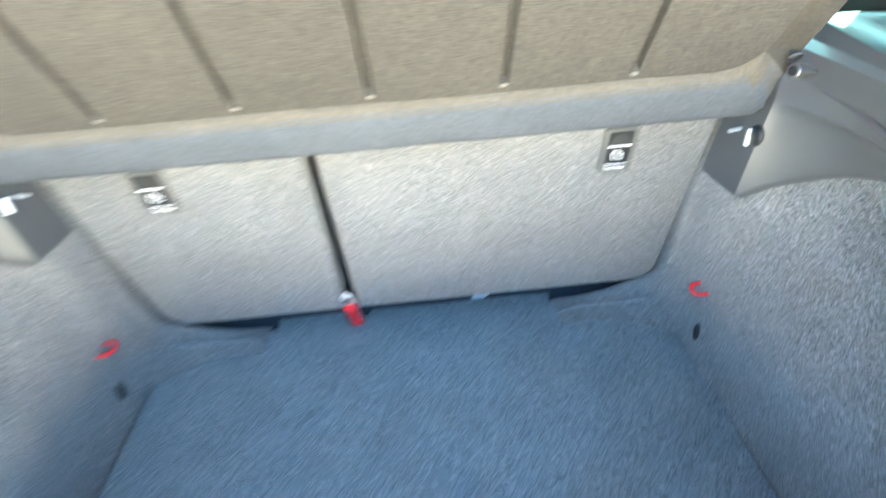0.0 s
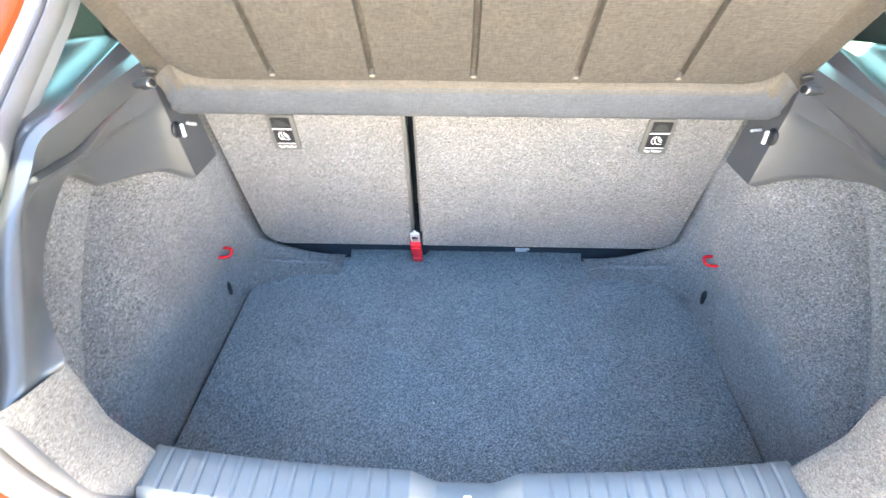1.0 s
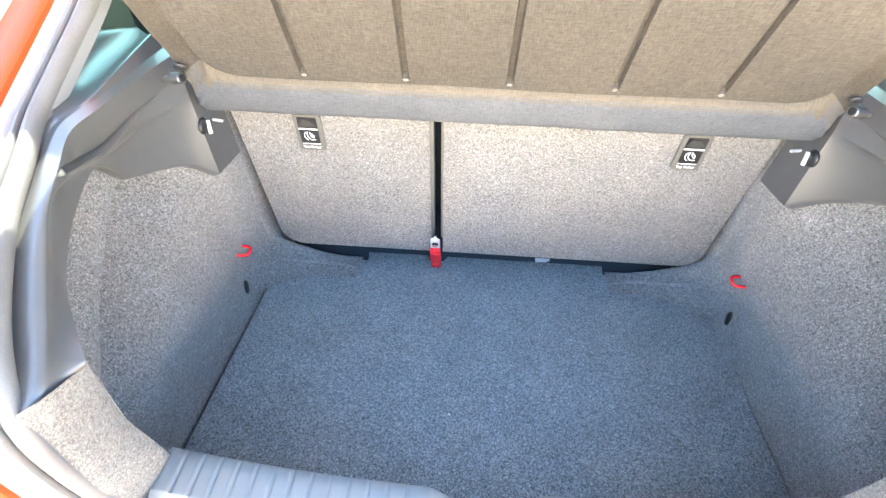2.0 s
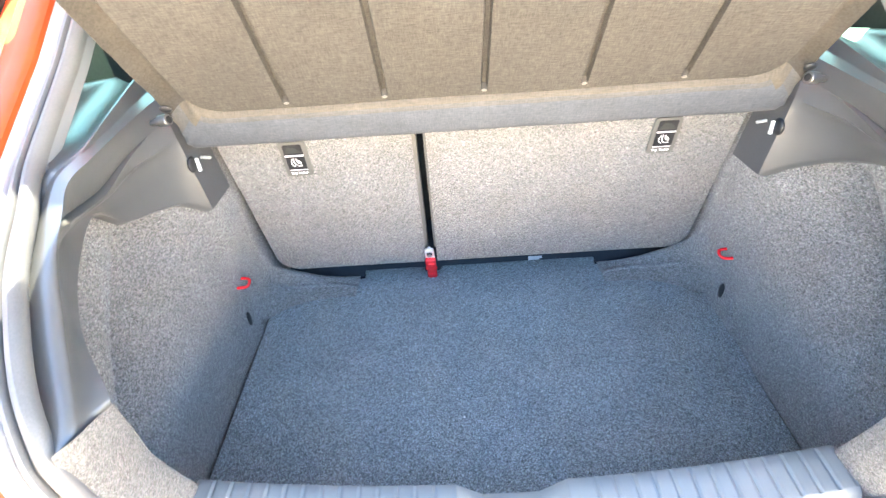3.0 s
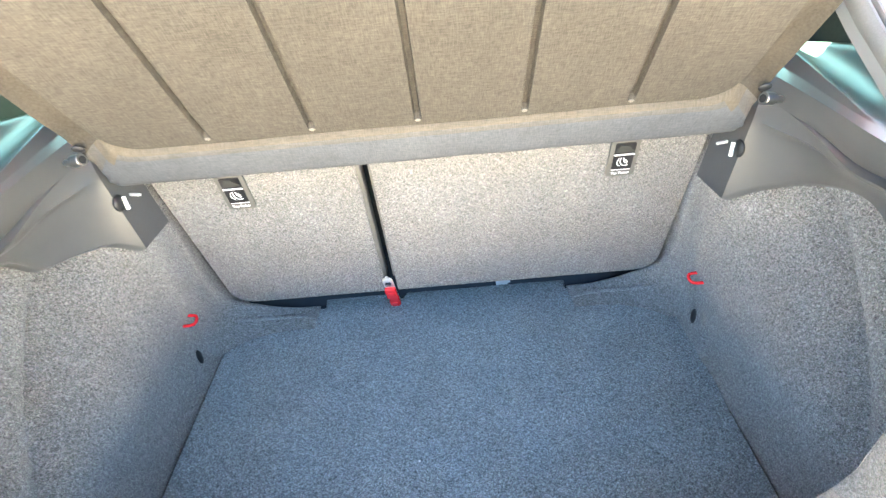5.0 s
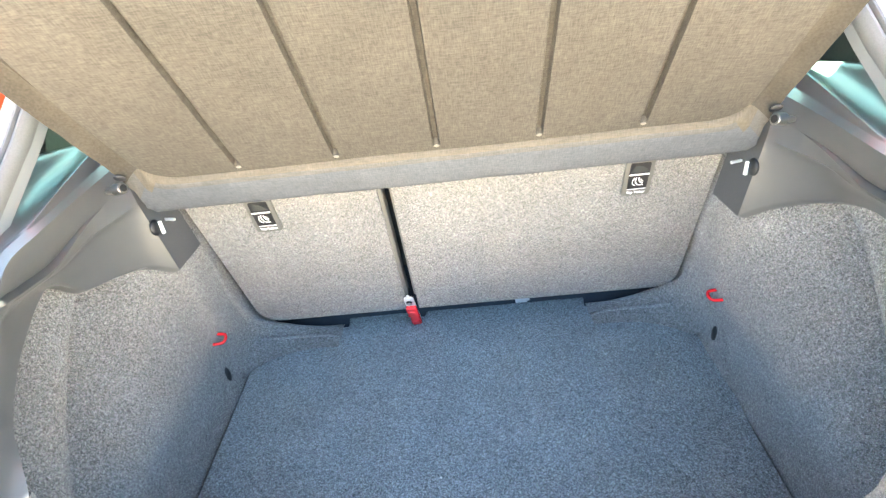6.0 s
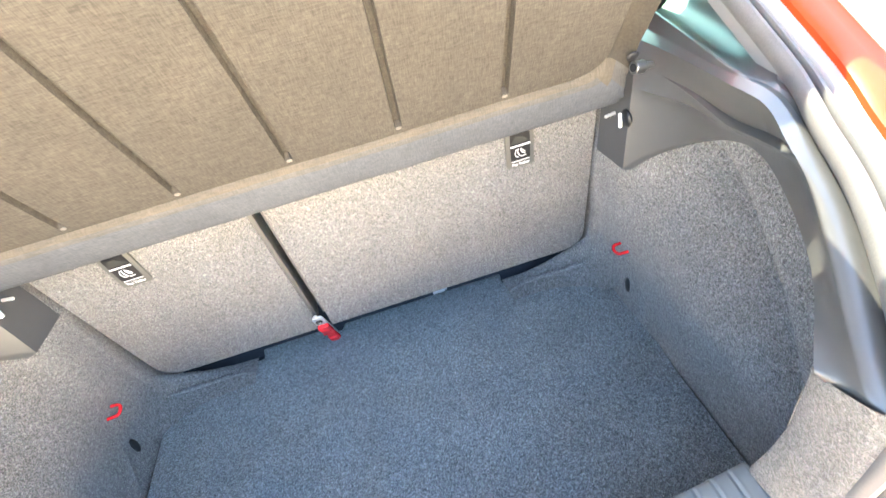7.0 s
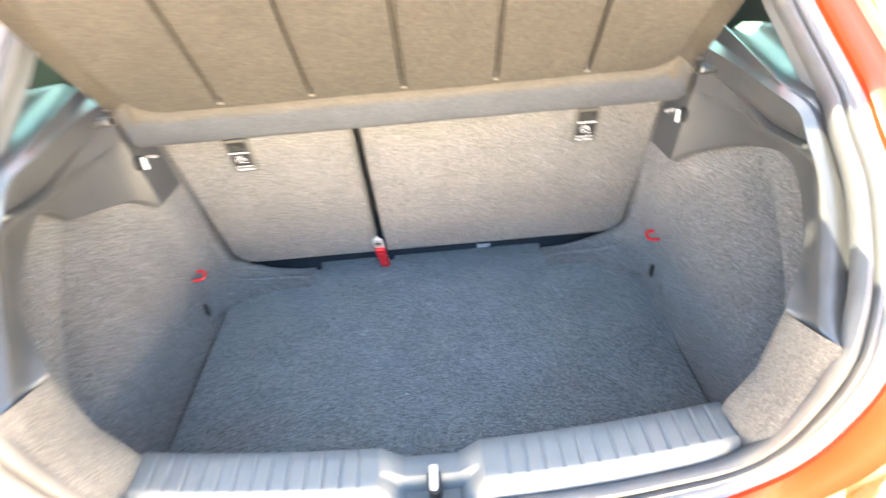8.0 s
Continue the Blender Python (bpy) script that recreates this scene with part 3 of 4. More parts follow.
    bmesh.ops.create_uvsphere(bm, u_segments=16, v_segments=8, radius=1, matrix=Matrix.Translation((s * 0.505, -0.138, 0.460)) @ Matrix.Diagonal((0.006, 0.014, 0.015, 1)))
    own("pivot_socket", bm, DARK, trim, "black socket")
    bm = tube([Vector((s * 0.502, -0.106, 0.457)), Vector((s * 0.4835, -0.110, 0.457))], 0.0027, 10)
    tube([Vector((s * 0.499, -0.130, 0.467)), Vector((s * 0.496, -0.136, 0.446))], 0.0036, 10, bm)
    own("pivot_clip", bm, PALE, trim, "bright steel clip")
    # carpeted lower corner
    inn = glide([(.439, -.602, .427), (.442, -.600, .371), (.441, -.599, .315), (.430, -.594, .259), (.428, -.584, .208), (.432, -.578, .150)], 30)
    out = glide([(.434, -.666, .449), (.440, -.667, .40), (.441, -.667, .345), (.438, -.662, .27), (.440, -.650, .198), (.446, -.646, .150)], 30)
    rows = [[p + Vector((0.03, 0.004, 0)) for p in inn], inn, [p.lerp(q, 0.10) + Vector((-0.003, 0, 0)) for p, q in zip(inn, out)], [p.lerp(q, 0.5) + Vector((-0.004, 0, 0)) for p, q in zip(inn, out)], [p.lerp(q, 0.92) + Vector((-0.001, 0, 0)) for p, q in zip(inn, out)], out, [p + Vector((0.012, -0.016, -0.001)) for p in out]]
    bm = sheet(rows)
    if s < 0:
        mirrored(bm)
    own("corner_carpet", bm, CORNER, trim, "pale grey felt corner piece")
    return trim


side_trim(1), side_trim(-1)


def sill_y(x):
    return -0.608 + 0.028 * (abs(x) / 0.43) ** 2


def loading_sill():
    xs = [-0.432 + 0.864 * k / 720 for k in range(721)]
    prof = [(0.016, -0.22), (0.012, -0.09), (0.010, -0.02), (0.008, -0.004), (0.003, 0.0), (-0.012, 0.001), (-0.026, 0.0008), (-0.029, 0.0007), (-0.033, 0.0006), (-0.040, 0.0005), (-0.0495, 0.0), (-0.0515, -0.0005), (-0.054, -0.0025), (-0.059, -0.006), (-0.064, -0.018), (-0.066, -0.05)]
    rows = []
    for dy, dz in prof:
        row = []
        for x in xs:
            slot = min(1, max(0, (0.073 - abs(x + 0.004)) / 0.034))
            z = 0.206 + dz
            y = sill_y(x) + dy
            if dz > -0.03:
                z -= slot * (0.028 if dy > -0.028 else 0.034 if dy > -0.031 else 0.060)
            # moulded treads parted by narrow grooves
            if -0.05 < dy < 0.006 and abs(x) > 0.09:
                ph = ((0.41775 - abs(x)) / 0.025) % 1
                z -= 0.0024 * math.exp(-((ph - 0.5) / 0.085) ** 2) - 0.0006 * math.exp(-((ph - 0.34) / 0.09) ** 2)
            row.append((x, y, z))
        rows.append(row)
    bm = sheet(rows)
    sill = own("loading_sill", bm, SILL, label="blue-grey plastic sill with moulded ribs")
    at = frame_of((-0.0015, -0.643, 0.184), (1, 0, 0), (0, 1, 0.12))
    own("latch_well", slab(rounded(-0.0098, -0.020, 0.0098, 0.015, (0.0095,) * 4, 7), at @ pose(0, 0, -0.003), 0.03, 0.001), DARK, sill, "black latch surround")
    striker = own("striker", slab(rounded(-0.0060, -0.016, 0.0060, 0.019, (0.0058, 0.0058, 0.003, 0.003), 6), at @ pose(0, 0, 0.003), 0.03, 0.0026, 3), PALE, sill, "bright steel lock striker")
    return sill


loading_sill()

# the seal's line round the opening, from the sill's middle up the pillar to the roof
RING = ((0, -.684, .165), (.20, -.680, .168), (.34, -.668, .172), (.415, -.662, .185), (.447, -.668, .240), (.453, -.680, .330), (.455, -.684, .420), (.468, -.662, .462), (.492, -.622, .488),
        (.520, -.565, .512), (.544, -.505, .536), (.564, -.432, .560), (.583, -.378, .575), (.592, -.335, .590), (.592, -.232, .642), (.588, -.180, .675), (.580, -.060, .757), (.562, .030, .840), (.490, .070, .920), (.30, .090, .968), (0, .10, .985))
half = glide(RING, 120)
ring = half + [Vector((-p.x, p.y, p.z)) for p in reversed(half[:-1])]


def ring_rows(profile, pts=ring):
    """Lines swept round the opening: profile points are (outward, rearward)."""
    rows = [[] for _ in profile]
    for k, p in enumerate(pts):
        a, b = pts[max(k - 1, 0)], pts[min(k + 1, len(pts) - 1)]
        t = (b - a).normalized()
        out = (p - Vector((0, -0.30, 0.52)))
        out = (out - out.dot(t) * t).normalized()
        back = t.cross(out).normalized()
        if back.y > 0:
            back = -back
        n2 = back.cross(t).normalized()
        if n2.dot(out) < 0:
            n2 = -n2
        for row, (u, v) in zip(rows, profile):
            row.append(p + u * n2 + v * back)
    return rows


def along_ring(profile):
    return sheet(ring_rows(profile))


own("weatherstrip", along_ring([(-.008, -.018), (-.0112, -.008), (-.0105, -.001), (-.008, .004), (-.004, .0065), (.000, .008), (.005, .006), (.0075, .002), (.0088, -.005), (.0100, -.005), (.0112, .001), (.014, .004), (.018, .003), (.0205, -.002), (.0215, -.008)]), RUBBER, label="grey rubber seal")
own("door_jamb", along_ring([(.0205, -.009), (.0225, -.004), (.027, -.001), (.033, -.002), (.036, .0), (.039, .004)]), JAMB, label="pale sealed jamb")
own("body_shell", along_ring([(.037, .001), (.040, .008), (.048, .011), (.068, .008), (.082, .004), (.086, .005), (.092, .001), (.114, -.012), (.136, -.028), (.150, -.045), (.155, -.062)]), PAINT, label="glossy red bodywork")

# outer body side between the opening's surround and the side panels
edge = ring_rows([(.152, -.064)], half)[0][34:106]
flank = glide([(.62, -.66, .10), (.765, -.56, .17), (.79, -.40, .28), (.775, -.27, .42), (.752, -.15, .60), (.735, -.08, .68), (.69, .02, .84), (.645, .07, .97)], len(edge) - 1)
for s in (1, -1):
    bm = sheet([edge, [p.lerp(q, 0.5) + Vector((0.012, -0.012, 0)) for p, q in zip(edge, flank)], flank], 0.004)
    if s < 0:
        mirrored(bm)
    own("quarter_panel", bm, PAINT, label="red rear quarter panel")


def pillar_trim(sign):
    edge = glide([(.578, -.368, .567), (.583, -.338, .580), (.583, -.223, .637), (.580, -.171, .669), (.573, -.050, .752), (.556, .040, .835), (.48, .075, .90)], 40)
    rows = [[p + Vector(d) for p in edge] for d in ((.012, .006, -.002), (.003, .000, .000), (0, .001, 0), (-.001, .012, -.005), (0, .025, -.0095), (.003, .027, -.0105), (.03, .034, -.010))]
    bm = sheet(rows, 0.004)
    if sign < 0:
        mirrored(bm)
    own("pillar_trim", bm, PILLAR, label="pale grey plastic pillar trim")


pillar_trim(1), pillar_trim(-1)


def tail_lamp(sign):
    rows = []
    for k in range(13):
        z = 0.20 + 0.24 * k / 12
        w = 0.09 + 0.03 * math.sin(k / 12 * math.pi)
        rows.append(glide([(.520, -.716, z), (.535, -.742, z), (.535 + w * 0.6, -.735, z), (.53 + w * 1.3, -.69, z), (.53 + w * 1.35, -.64, z)], 14))
    bm = sheet(rows, 0.01)
    if sign < 0:
        mirrored(bm)
    own("tail_lamp", bm, LENS, label="red and orange tail lamp")


tail_lamp(1), tail_lamp(-1)


def bumper():
    rows = []
    for z, d in ((0.135, 0.0), (0.12, 0.03), (0.09, 0.055), (0.0, 0.075), (-0.1, 0.075), (-0.22, 0.05)):
        rows.append(glide([(-.80, -.30, z), (-.78, -.50, z), (-.66, -.66 - d * .8, z), (-.35, -.70 - d, z), (0, -.715 - d, z), (.35, -.70 - d, z), (.66, -.66 - d * .8, z), (.78, -.50, z), (.80, -.30, z)], 48))
    own("bumper", sheet(rows, 0.006), PAINT, label="red painted rear bumper")


bumper()


def cabin():
    # side walls, roof, nose and floor of the car round the boot
    for s in (1, -1):
        rows = [[(s * .76, -.55, -.25), (s * .76, .6, -.25), (s * .76, 2.2, -.25)], [(s * .80, -.55, .10), (s * .80, .6, .10), (s * .80, 2.2, .10)], [(s * .78, -.28, .42), (s * .78, .6, .42), (s * .78, 2.2, .42)], [(s * .748, -.10, .645), (s * .748, .6, .645), (s * .748, 2.2, .645)]]
        own("side_panel", sheet(rows, 0.01), PAINT, label="red body side")
        own("door_card", sheet([[(s * .700, .03, -.05), (s * .700, 2.2, -.05)], [(s * .700, .03, .655), (s * .700, 2.2, .655)]], 0.004), CABIN)
        own("quarter_window", sheet([[(s * .735, -.06, .655), (s * .735, .9, .655)], [(s * .635, .15, .965), (s * .635, .9, .965)]]), GLASS, label="green-tinted side window")
        own("rear_pillar", sheet([[(s * .735, -.16, .648), (s * .735, -.05, .648)], [(s * .64, .08, .975), (s * .64, .16, .975)]], 0.006), CABIN, label="dark roof pillar")
        own("front_pillar", sheet([[(s * .735, .9, .648), (s * .735, 2.2, .648)], [(s * .64, .9, .975), (s * .64, 2.2, .975)]], 0.006), CABIN)
        own("window_ledge", sheet([[(s * .690, -.16, .652), (s * .690, 2.2, .652)], [(s * .745, -.16, .650), (s * .745, 2.2, .650)]], 0.004), CABIN)
    own("roof", sheet([[(-.645, .0, .98), (-.4, .0, 1.02), (0, .0, 1.035), (.4, .0, 1.02), (.645, .0, .98)], [(-.645, 2.2, .97), (-.4, 2.2, 1.01), (0, 2.2, 1.025), (.4, 2.2, 1.01), (.645, 2.2, .97)]], 0.02), PAINT, label="red roof")
    own("headliner", sheet([[(-.60, .08, .94), (.60, .08, .94)], [(-.60, 2.2, .94), (.60, 2.2, .94)]], 0.004), CABIN)
    own("bulkhead", sheet([[(-.76, 2.2, -.25), (.76, 2.2, -.25)], [(-.62, 2.2, .97), (.62, 2.2, .97)]], 0.01), CABIN)
    own("underbody", sheet([[(-.76, -.62, -.06), (.76, -.62, -.06)], [(-.76, 2.2, -.06), (.76, 2.2, -.06)]], 0.01), CABIN)
    # open tailgate, high above and behind, with its glazed opening
    def gate(u, v, off=0.0):
        y, z = .05 - .93 * v, 1.04 + .62 * v - .10 * v * v
        return Vector((u * (.75 + .04 * math.sin(v * math.pi * .7)), y, z + .03 * (1 - u * u) + off))
    us, vs = [-1 + k / 10 for k in range(21)], [k / 16 for k in range(17)]
    # unseen strip added to stop sun leaking between roof and tailgate
    own("sun_gap_strip", sheet([[(x, 0.02, z) for x, z in ((-.645, .97), (-.4, 1.01), (0, 1.025), (.4, 1.01), (.645, .97))], [gate(u, 0) + Vector((0, -.01, -.012)) for u in (-.97, -.57, 0, .57, .97)]], 0.01), PAINT, label="red strip added behind the roof to keep sun out")
    bm = bmesh.new()
    grid = [[bm.verts.new(gate(u, v)) for u in us] for v in vs]
    for i in range(16):
        for j in range(20):
            if not (1 <= j < 19 and 1 <= i < 10):
                bm.faces.new((grid[i][j], grid[i][j + 1], grid[i + 1][j + 1], grid[i + 1][j]))
    bmesh.ops.delete(bm, geom=[v for v in bm.verts if not v.link_faces], context="VERTS")
    bm.normal_update()
    bmesh.ops.solidify(bm, geom=bm.faces[:], thickness=0.03)
    gate_ob = own("tailgate", bm, PAINT, label="open red tailgate")
    own("gate_trim", sheet([[gate(u * .97, v, -.040) for u in us] for v in vs[9:]], 0.006), CABIN, gate_ob, "dark inner tailgate trim")
    for u0, u1 in ((-.97, -.885), (.885, .97)):
        own("gate_trim", sheet([[gate(u, v, -.040) for u in (u0, (u0 + u1) / 2, u1)] for v in vs[:10]], 0.006), CABIN, gate_ob, "dark inner tailgate trim")
    own("rear_window", sheet([[gate(u, v, .004) for u in us] for v in vs[:11]]), PRIVACY, gate_ob, "tinted rear window")


cabin()

# ---- parcel shelf ----
SHELF_UP = Vector((0, -math.cos(radians(60)), math.sin(radians(60))))
SHELF_FOOT = Vector((0, -0.178, 0.568))
SHELF_M = frame_of(SHELF_FOOT, (1, 0, 0), SHELF_UP)      # local y up the board, z out of its underside towards the rear


def parcel_shelf():
    shelf = empty("parcel_shelf", SHELF_FOOT, label="raised parcel shelf with brown woven underside and pressed grooves", category="parcel shelf")
    inv = Matrix.Translation(-SHELF_FOOT) @ SHELF_M
    length = 0.40
    grooves = (-0.302, -0.1515, 0.0, 0.1515, 0.302)

    def half_width(y):
        h = max(0.0, min(0.042, y))
        return 0.446 + 0.075 * max(0, y) - 0.042 + math.sqrt(0.042 ** 2 - (0.042 - h) ** 2)

    # board: a grid with raised rims at the sides and top, and pressed grooves
    xs = sorted({round(-0.46 + 0.92 * k / 92, 4) for k in range(93)} | {round(g + d, 4) for g in grooves for d in (-.0055, -.0045, -.003, 0, .003, .0045, .0055)})
    ys = [-0.002, 0.0, 0.0006, 0.002, 0.004, 0.008, 0.0095, 0.011, 0.0135, 0.016] + [0.02 + 0.30 * k / 24 for k in range(25)] + [0.326, 0.332, 0.345, 0.36, 0.375, 0.39]
    rows = []
    for y in ys:
        row = []
        for x in xs:
            z = 0.002 * noise.noise(Vector((x * 5, y * 5, 0)))
            for g in grooves:
                d = abs(x - g)
                if 0.010 < y < 0.328 and d < 0.0055:
                    end = min(1, (y - 0.010) / 0.006, (0.328 - y) / 0.006)
                    z -= 0.009 * max(0, end) * min(1, (0.0055 - d) / 0.002)
            w = half_width(y)
            row.append(inv @ Vector((max(-w, min(w, x)), y, z)))
        rows.append(row)
    part("board", sheet(rows), WEAVE, shelf)
    for g in grooves:
        bm = bmesh.new()
        bmesh.ops.create_uvsphere(bm, u_segments=10, v_segments=6, radius=1, matrix=inv @ Matrix.Translation((g, 0.009, 0.0005)) @ Matrix.Diagonal((0.0044, 0.0030, 0.0012, 1)))
        part("groove_end", bm, GROOVE_PALE, shelf, "pale groove end")
    # wrapped frame: side rims that turn round the board's corners into the rolled front edge
    rim_profile = ((-.04, -.003), (0, 0), (.03, -.0003), (.06, -.0015), (.10, -.005), (.15, -.0085), (.22, -.0115), (.32, -.0135), (.42, -.014), (.52, -.0135), (.62, -.012), (.72, -.0095), (.82, -.0062), (.91, -.0022), (.97, 0), (1.0, -.001), (1.012, -.008), (1.0, -.022))
    bar_profile = ((-.03, -.006), (0, -.0014), (.018, -.0050), (.040, -.0012), (.068, .0040), (.11, .0068), (.16, .0083), (.21, .0090), (.27, .0095), (.38, .0098), (.52, .0097), (.68, .0094), (.80, .0090), (.89, .0082), (.955, .0055), (.998, -.001), (1.0, -.013), (.6, -.02))
    ease = lambda u: min(1, max(0, u)) ** 2 * (3 - 2 * min(1, max(0, u)))
    end_line = glide([(.4915, .042, 0), (.4905, .014, 0), (.4900, -.012, 0), (.4895, -.036, 0), (.4945, -.060, 0), (.4975, -.076, 0), (.4920, -.0865, 0), (.477, -.0894, 0), (.456, -.0890, 0)], 24)
    side_in = [Vector((half_width(y), y, 0)) for y in [0.40 - 0.358 * k / 20 for k in range(21)]]
    side_out = [p for p in glide([(.522, .41, 0), (.520, .36, 0), (.508, .22, 0), (.498, .10, 0), (.4915, .042, 0)], 20)]
    turn = [k / 24 for k in range(25)]
    turn_in = [Vector((half_width(0.042 * (1 - math.sin(u * math.pi / 2))), 0.042 * (1 - math.sin(u * math.pi / 2)), 0)) for u in turn]
    turn_in[-1] = Vector((0.404, 0, 0))

    def frame_sheet(stations):
        """Rows across the frame, from the board's edge outwards; each station is (inner, outer, share of the bar's section, turn)."""
        rows = []
        for (ru, rz), (bu, bz) in zip(rim_profile, bar_profile):
            row = []
            for p, q, w, turned, side in stations:
                u, z = ru + (bu - ru) * w, rz + (bz - rz) * w
                c = p.lerp(q, u)
                # pleats where the cloth is gathered round the corner, and small dents
                z += 0.0013 * math.sin(turned * 34) * ease((u - 0.35) / 0.5) * ease(turned / 0.25) * ease((1 - turned) / 0.35)
                z += 0.0009 * noise.noise(Vector((side * c.x * 14, c.y * 30, 3))) + 0.0006 * noise.noise(Vector((side * c.x * 60, c.y * 80, 5)))
                row.append(inv @ Vector((side * c.x, c.y, z)))
            rows.append(row)
        return sheet(rows)

    corner = [(p, q, ease((u - 0.06) / 0.44), u) for p, q, u in zip(turn_in, end_line, turn)]
    run = [(Vector((0.404 * k / 40, 0, 0)), Vector((0.456 * k / 40, -0.0890, 0)), 1.0, 1.0) for k in range(39, -40, -1)]
    edge = [c + (1,) for c in corner] + [(Vector((abs(p.x), p.y, 0)), Vector((abs(q.x), q.y, 0)), w, u, 1 if p.x >= 0 else -1) for p, q, w, u in run] + [c + (-1,) for c in reversed(corner)]
    front = part("front_edge", frame_sheet(edge), BAR, shelf, "wrapped hinge edge, its light painted as tan above and grey below")
    # painted light: tan roll, blue-grey below, dark in the groove and at the rims
    for mat in (ROLL, ROLL_BLEND, RIM):
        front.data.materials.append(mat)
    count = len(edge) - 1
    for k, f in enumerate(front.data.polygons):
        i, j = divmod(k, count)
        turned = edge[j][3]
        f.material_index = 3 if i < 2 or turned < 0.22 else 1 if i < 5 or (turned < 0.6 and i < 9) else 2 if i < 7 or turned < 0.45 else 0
    for s in (1, -1):
        part("side_rim", frame_sheet([(p, q, 0.0, 0.0, s) for p, q in zip(side_in, side_out)]), RIM, shelf, "wrapped rim with its shade in the brown")
        # pivot: a short hollow tube with a stub pointing outwards
        axis = Vector((s * 0.95, -0.30, -0.10)).normalized()
        at = Vector((s * 0.4930, 0.004, 0.014))
        bm = tube([inv @ (at + axis * d) for d in (-0.0110, -0.0108, -0.0098, 0.006, 0.009)], lambda u: (0.0062, 0.0082, 0.0090, 0.0090, 0.0060)[round(u * 4)], 20)
        tube([inv @ (at + axis * d) for d in (0.008, 0.014, 0.021, 0.0240, 0.0245)], lambda u: (0.0050, 0.0048, 0.0050, 0.0042, 0.002)[round(u * 4)], 14, bm)
        pin = part("pivot_pin", bm, STEEL, shelf, "steel pivot pin")
        bm = tube([inv @ (at + axis * d) for d in (-0.0116, -0.0106)], 0.0056, 18)
        part("bore", bm, DARK, pin)
        # flat black ball put in for the dark of a hollow; steel lump below
        for dx, dy, r, h in ((-0.009, 0.013, 0.0095, 0.003), (0.002, -0.014, 0.0046, 0.006)):
            bm = bmesh.new()
            bmesh.ops.create_uvsphere(bm, u_segments=12, v_segments=8, radius=1, matrix=inv @ Matrix.Translation((s * (0.493 + dx), 0.004 + dy, 0.004)) @ Matrix.Diagonal((r, r * 0.8, h, 1)))
            part("pivot_blob", bm, DARK if dy > 0 else STEEL, pin)
        # cord stud on the rim
        bm = bmesh.new()
        bmesh.ops.create_uvsphere(bm, u_segments=12, v_segments=8, radius=1, matrix=inv @ Matrix.Translation((s * 0.500, 0.30, 0.018)) @ Matrix.Diagonal((0.005, 0.005, 0.006, 1)))
        part("cord_stud", bm, CHROME, shelf)
    top = [[inv @ Vector((x, y, z)) for x in [-0.52 + 1.04 * k / 40 for k in range(41)]] for y, z in ((0.37, -0.002), (0.38, 0.010), (0.40, 0.014), (0.415, 0.008), (0.42, -0.006), (0.41, -0.02))]
    part("top_rim", sheet(top), WEAVE, shelf)
    back = [[inv @ Vector((x * (1 + 0.1 * y), y, -0.016)) for x in (-0.48, 0.48)] for y in (-0.05, 0.41)]
    part("upper_cover", sheet(back, 0.004), CABIN, shelf)
    return shelf


parcel_shelf()

# lint on the mat
lint = bmesh.new()
rng = random.Random(4)
spots = [(-0.059, -0.362, 0.0022)] + [(rng.uniform(-0.5, 0.5), rng.uniform(-0.55, 0.0), rng.uniform(0.0006, 0.0011)) for _ in range(26)]
for x, y, r in spots:
    bmesh.ops.create_icosphere(lint, subdivisions=1, radius=r, matrix=Matrix.Translation((x, y, 0.0015 + r * 0.4)))
tagged(part("lint", lint, WHITE), "tiny white lint specks on the felt mat", "lint", kind="stuff")

# ---- outside ----
span = [math.copysign(abs(k / 40) ** 3 * 400, k) for k in range(-40, 41)]
g = sheet([[(x, y, GROUND_Z + 0.006 * noise.noise(Vector((x, y, 0)) * 0.5)) for x in span] for y in span])
tagged(part("ground", g, CONCRETE), "pale sunlit concrete ground behind the car", "ground", kind="structure")


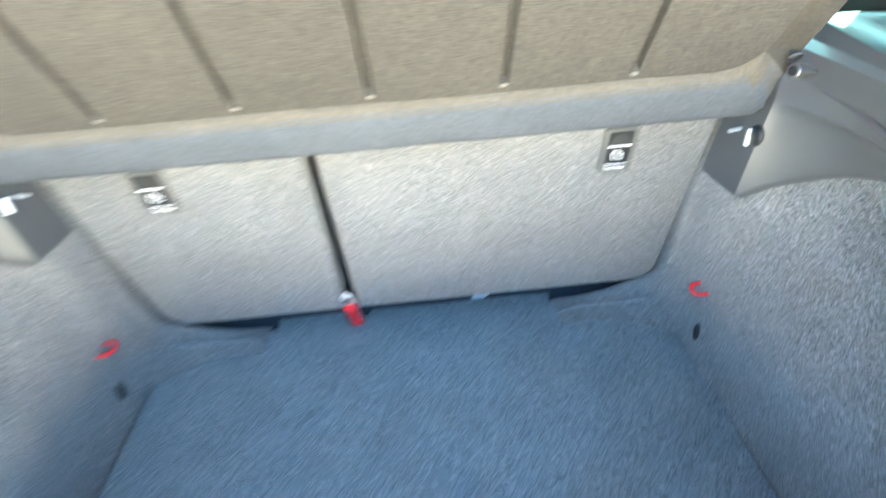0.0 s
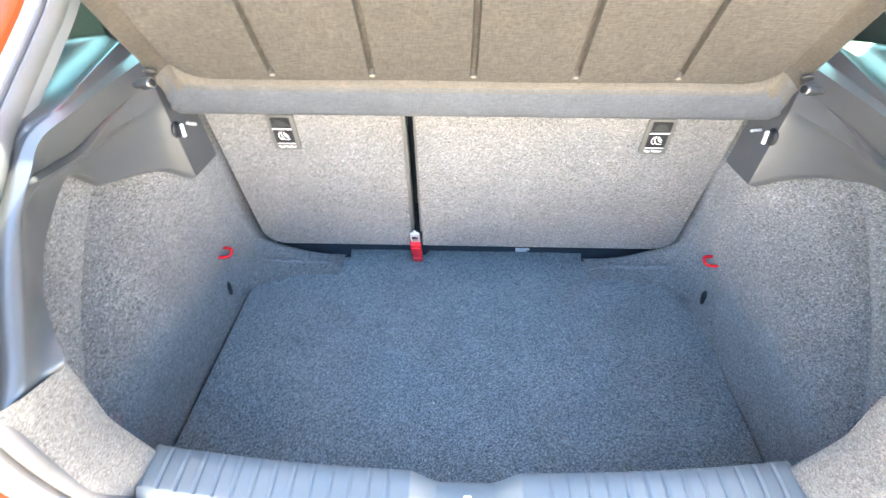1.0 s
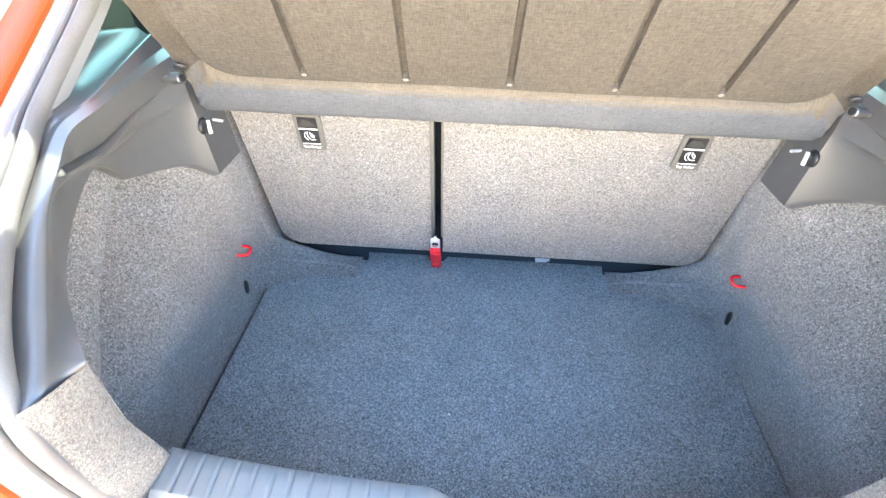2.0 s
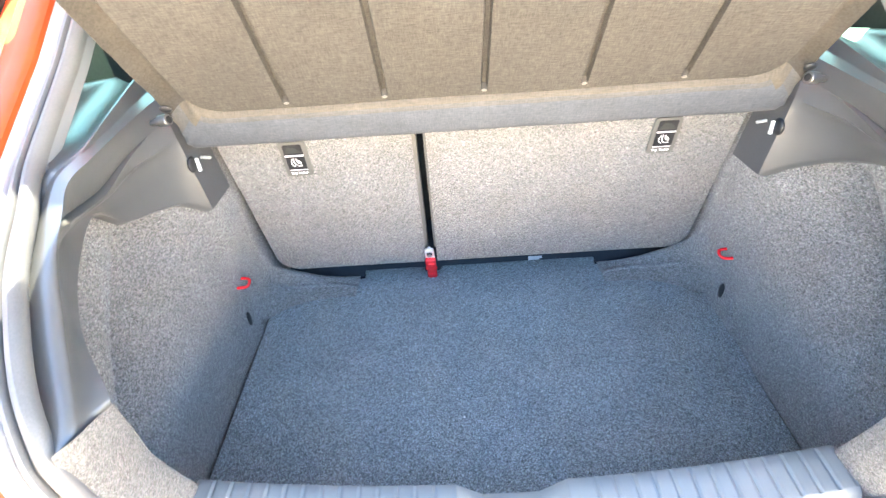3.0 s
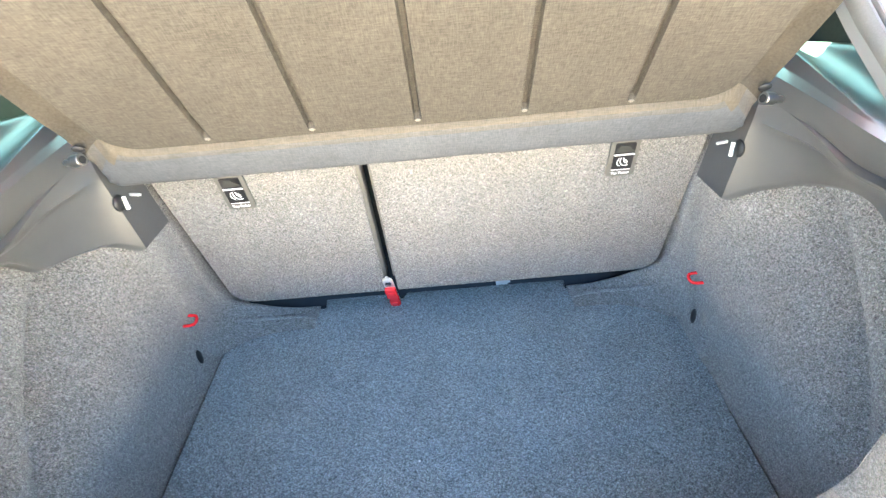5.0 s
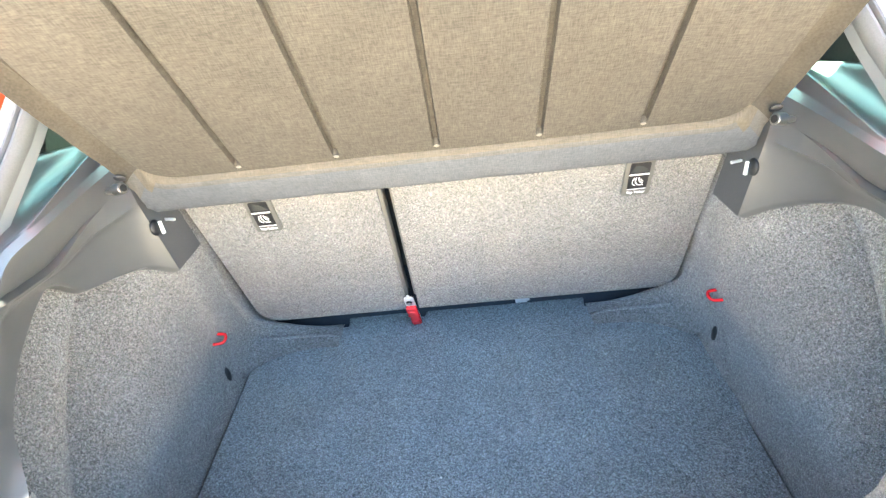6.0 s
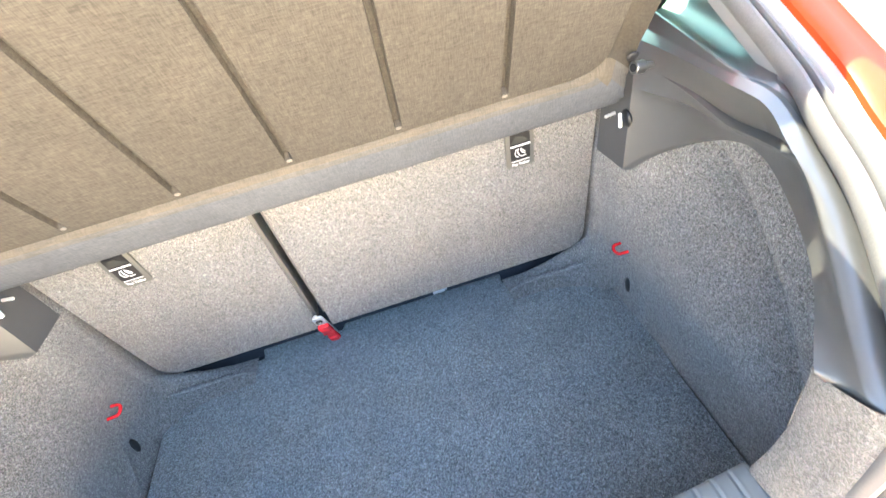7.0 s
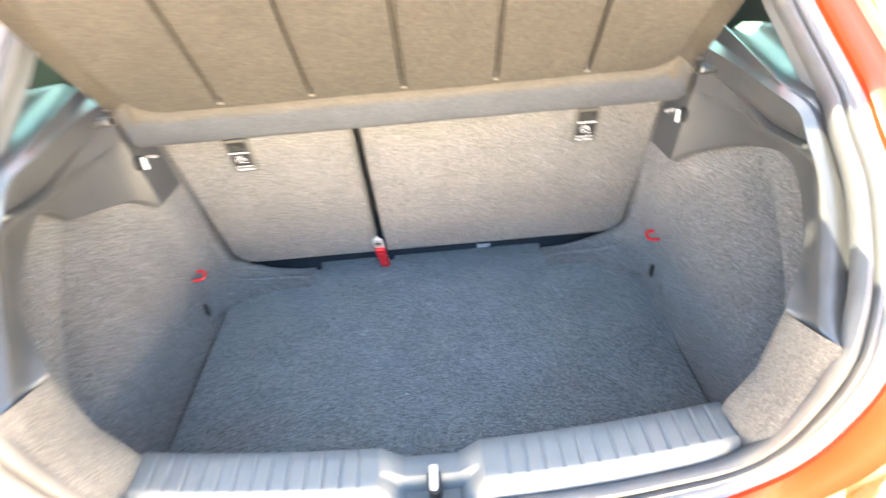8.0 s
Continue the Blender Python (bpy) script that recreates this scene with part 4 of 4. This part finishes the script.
# sunlit yard wall that closes the place behind the camera
PLASTER = material("cream_plaster", (0.68, 0.595, 0.485), 0.9, bump=0.4, scale=30, vary=0.10)
wall = slab(rounded(-14.0, 0, 6.7, 2.6), frame_of((0, -7.5, GROUND_Z - 0.05), (-1, 0, 0), (0, 0, 1)), 0.25, 0.01)
tagged(part("wall_yard", wall, PLASTER), "sunlit cream plaster yard wall behind the car", "wall", kind="structure")
# unseen dark wall added on the left to dim the right boot lining
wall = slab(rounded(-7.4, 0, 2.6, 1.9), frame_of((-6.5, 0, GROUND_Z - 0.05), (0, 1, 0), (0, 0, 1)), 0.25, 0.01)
DIM_PLASTER = material("dim_plaster", (0.25, 0.245, 0.24), 0.9, bump=0.4, scale=30, vary=0.15)
tagged(part("light_block_wall", wall, DIM_PLASTER), "unseen dark wall added beside the car to cut light from the left", "wall", kind="structure")


def tree(at, height, seed):
    r = random.Random(seed)
    t = empty("tree", at, label="leafy green tree beyond the car window", category="tree", group="trees behind the car")
    bm = tube(glide([(0, 0, -0.1), (0.08, 0.02, height * 0.25), (0, 0.1, height * 0.5), (0.1, 0, height * 0.85)], 12), lambda u: 0.16 * (1 - 0.8 * u), 9)
    tips = []
    for k in range(9):
        a, z = k * 2.4, height * (0.35 + 0.06 * k)
        tip = Vector((math.cos(a) * 1.3, math.sin(a) * 1.3, z + 0.9))
        tips.append(tip)
        tube(glide([(0.03, 0.03, z), tip * 0.5 + Vector((0, 0, z * 0.5)), tip], 6), lambda u: 0.05 * (1 - 0.8 * u), 6, bm)
    part("trunk", bm, BARK, t)
    verts, faces = [], []
    for _ in range(3200):
        c = r.choice(tips) + Vector((r.gauss(0, 0.55), r.gauss(0, 0.55), r.gauss(0, 0.45)))
        q = Euler((r.uniform(0, 6), r.uniform(0, 6), r.uniform(0, 6))).to_matrix()
        i = len(verts)
        verts += [c + q @ Vector(v) for v in ((-0.04, -0.09, 0), (0.04, -0.09, 0.01), (0.05, 0.03, 0), (0, 0.12, 0.01), (-0.05, 0.03, 0))]
        faces.append((i, i + 1, i + 2, i + 3, i + 4))
    me = bpy.data.meshes.new("crown")
    me.from_pydata(verts, [], faces)
    me.materials.append(LEAF)
    new("crown", me).parent = t


tree((5.2, 3.6, GROUND_Z), 4.6, 1), tree((-5.6, 3.0, GROUND_Z), 4.8, 2), tree((6.5, 7.0, GROUND_Z), 5.2, 3)
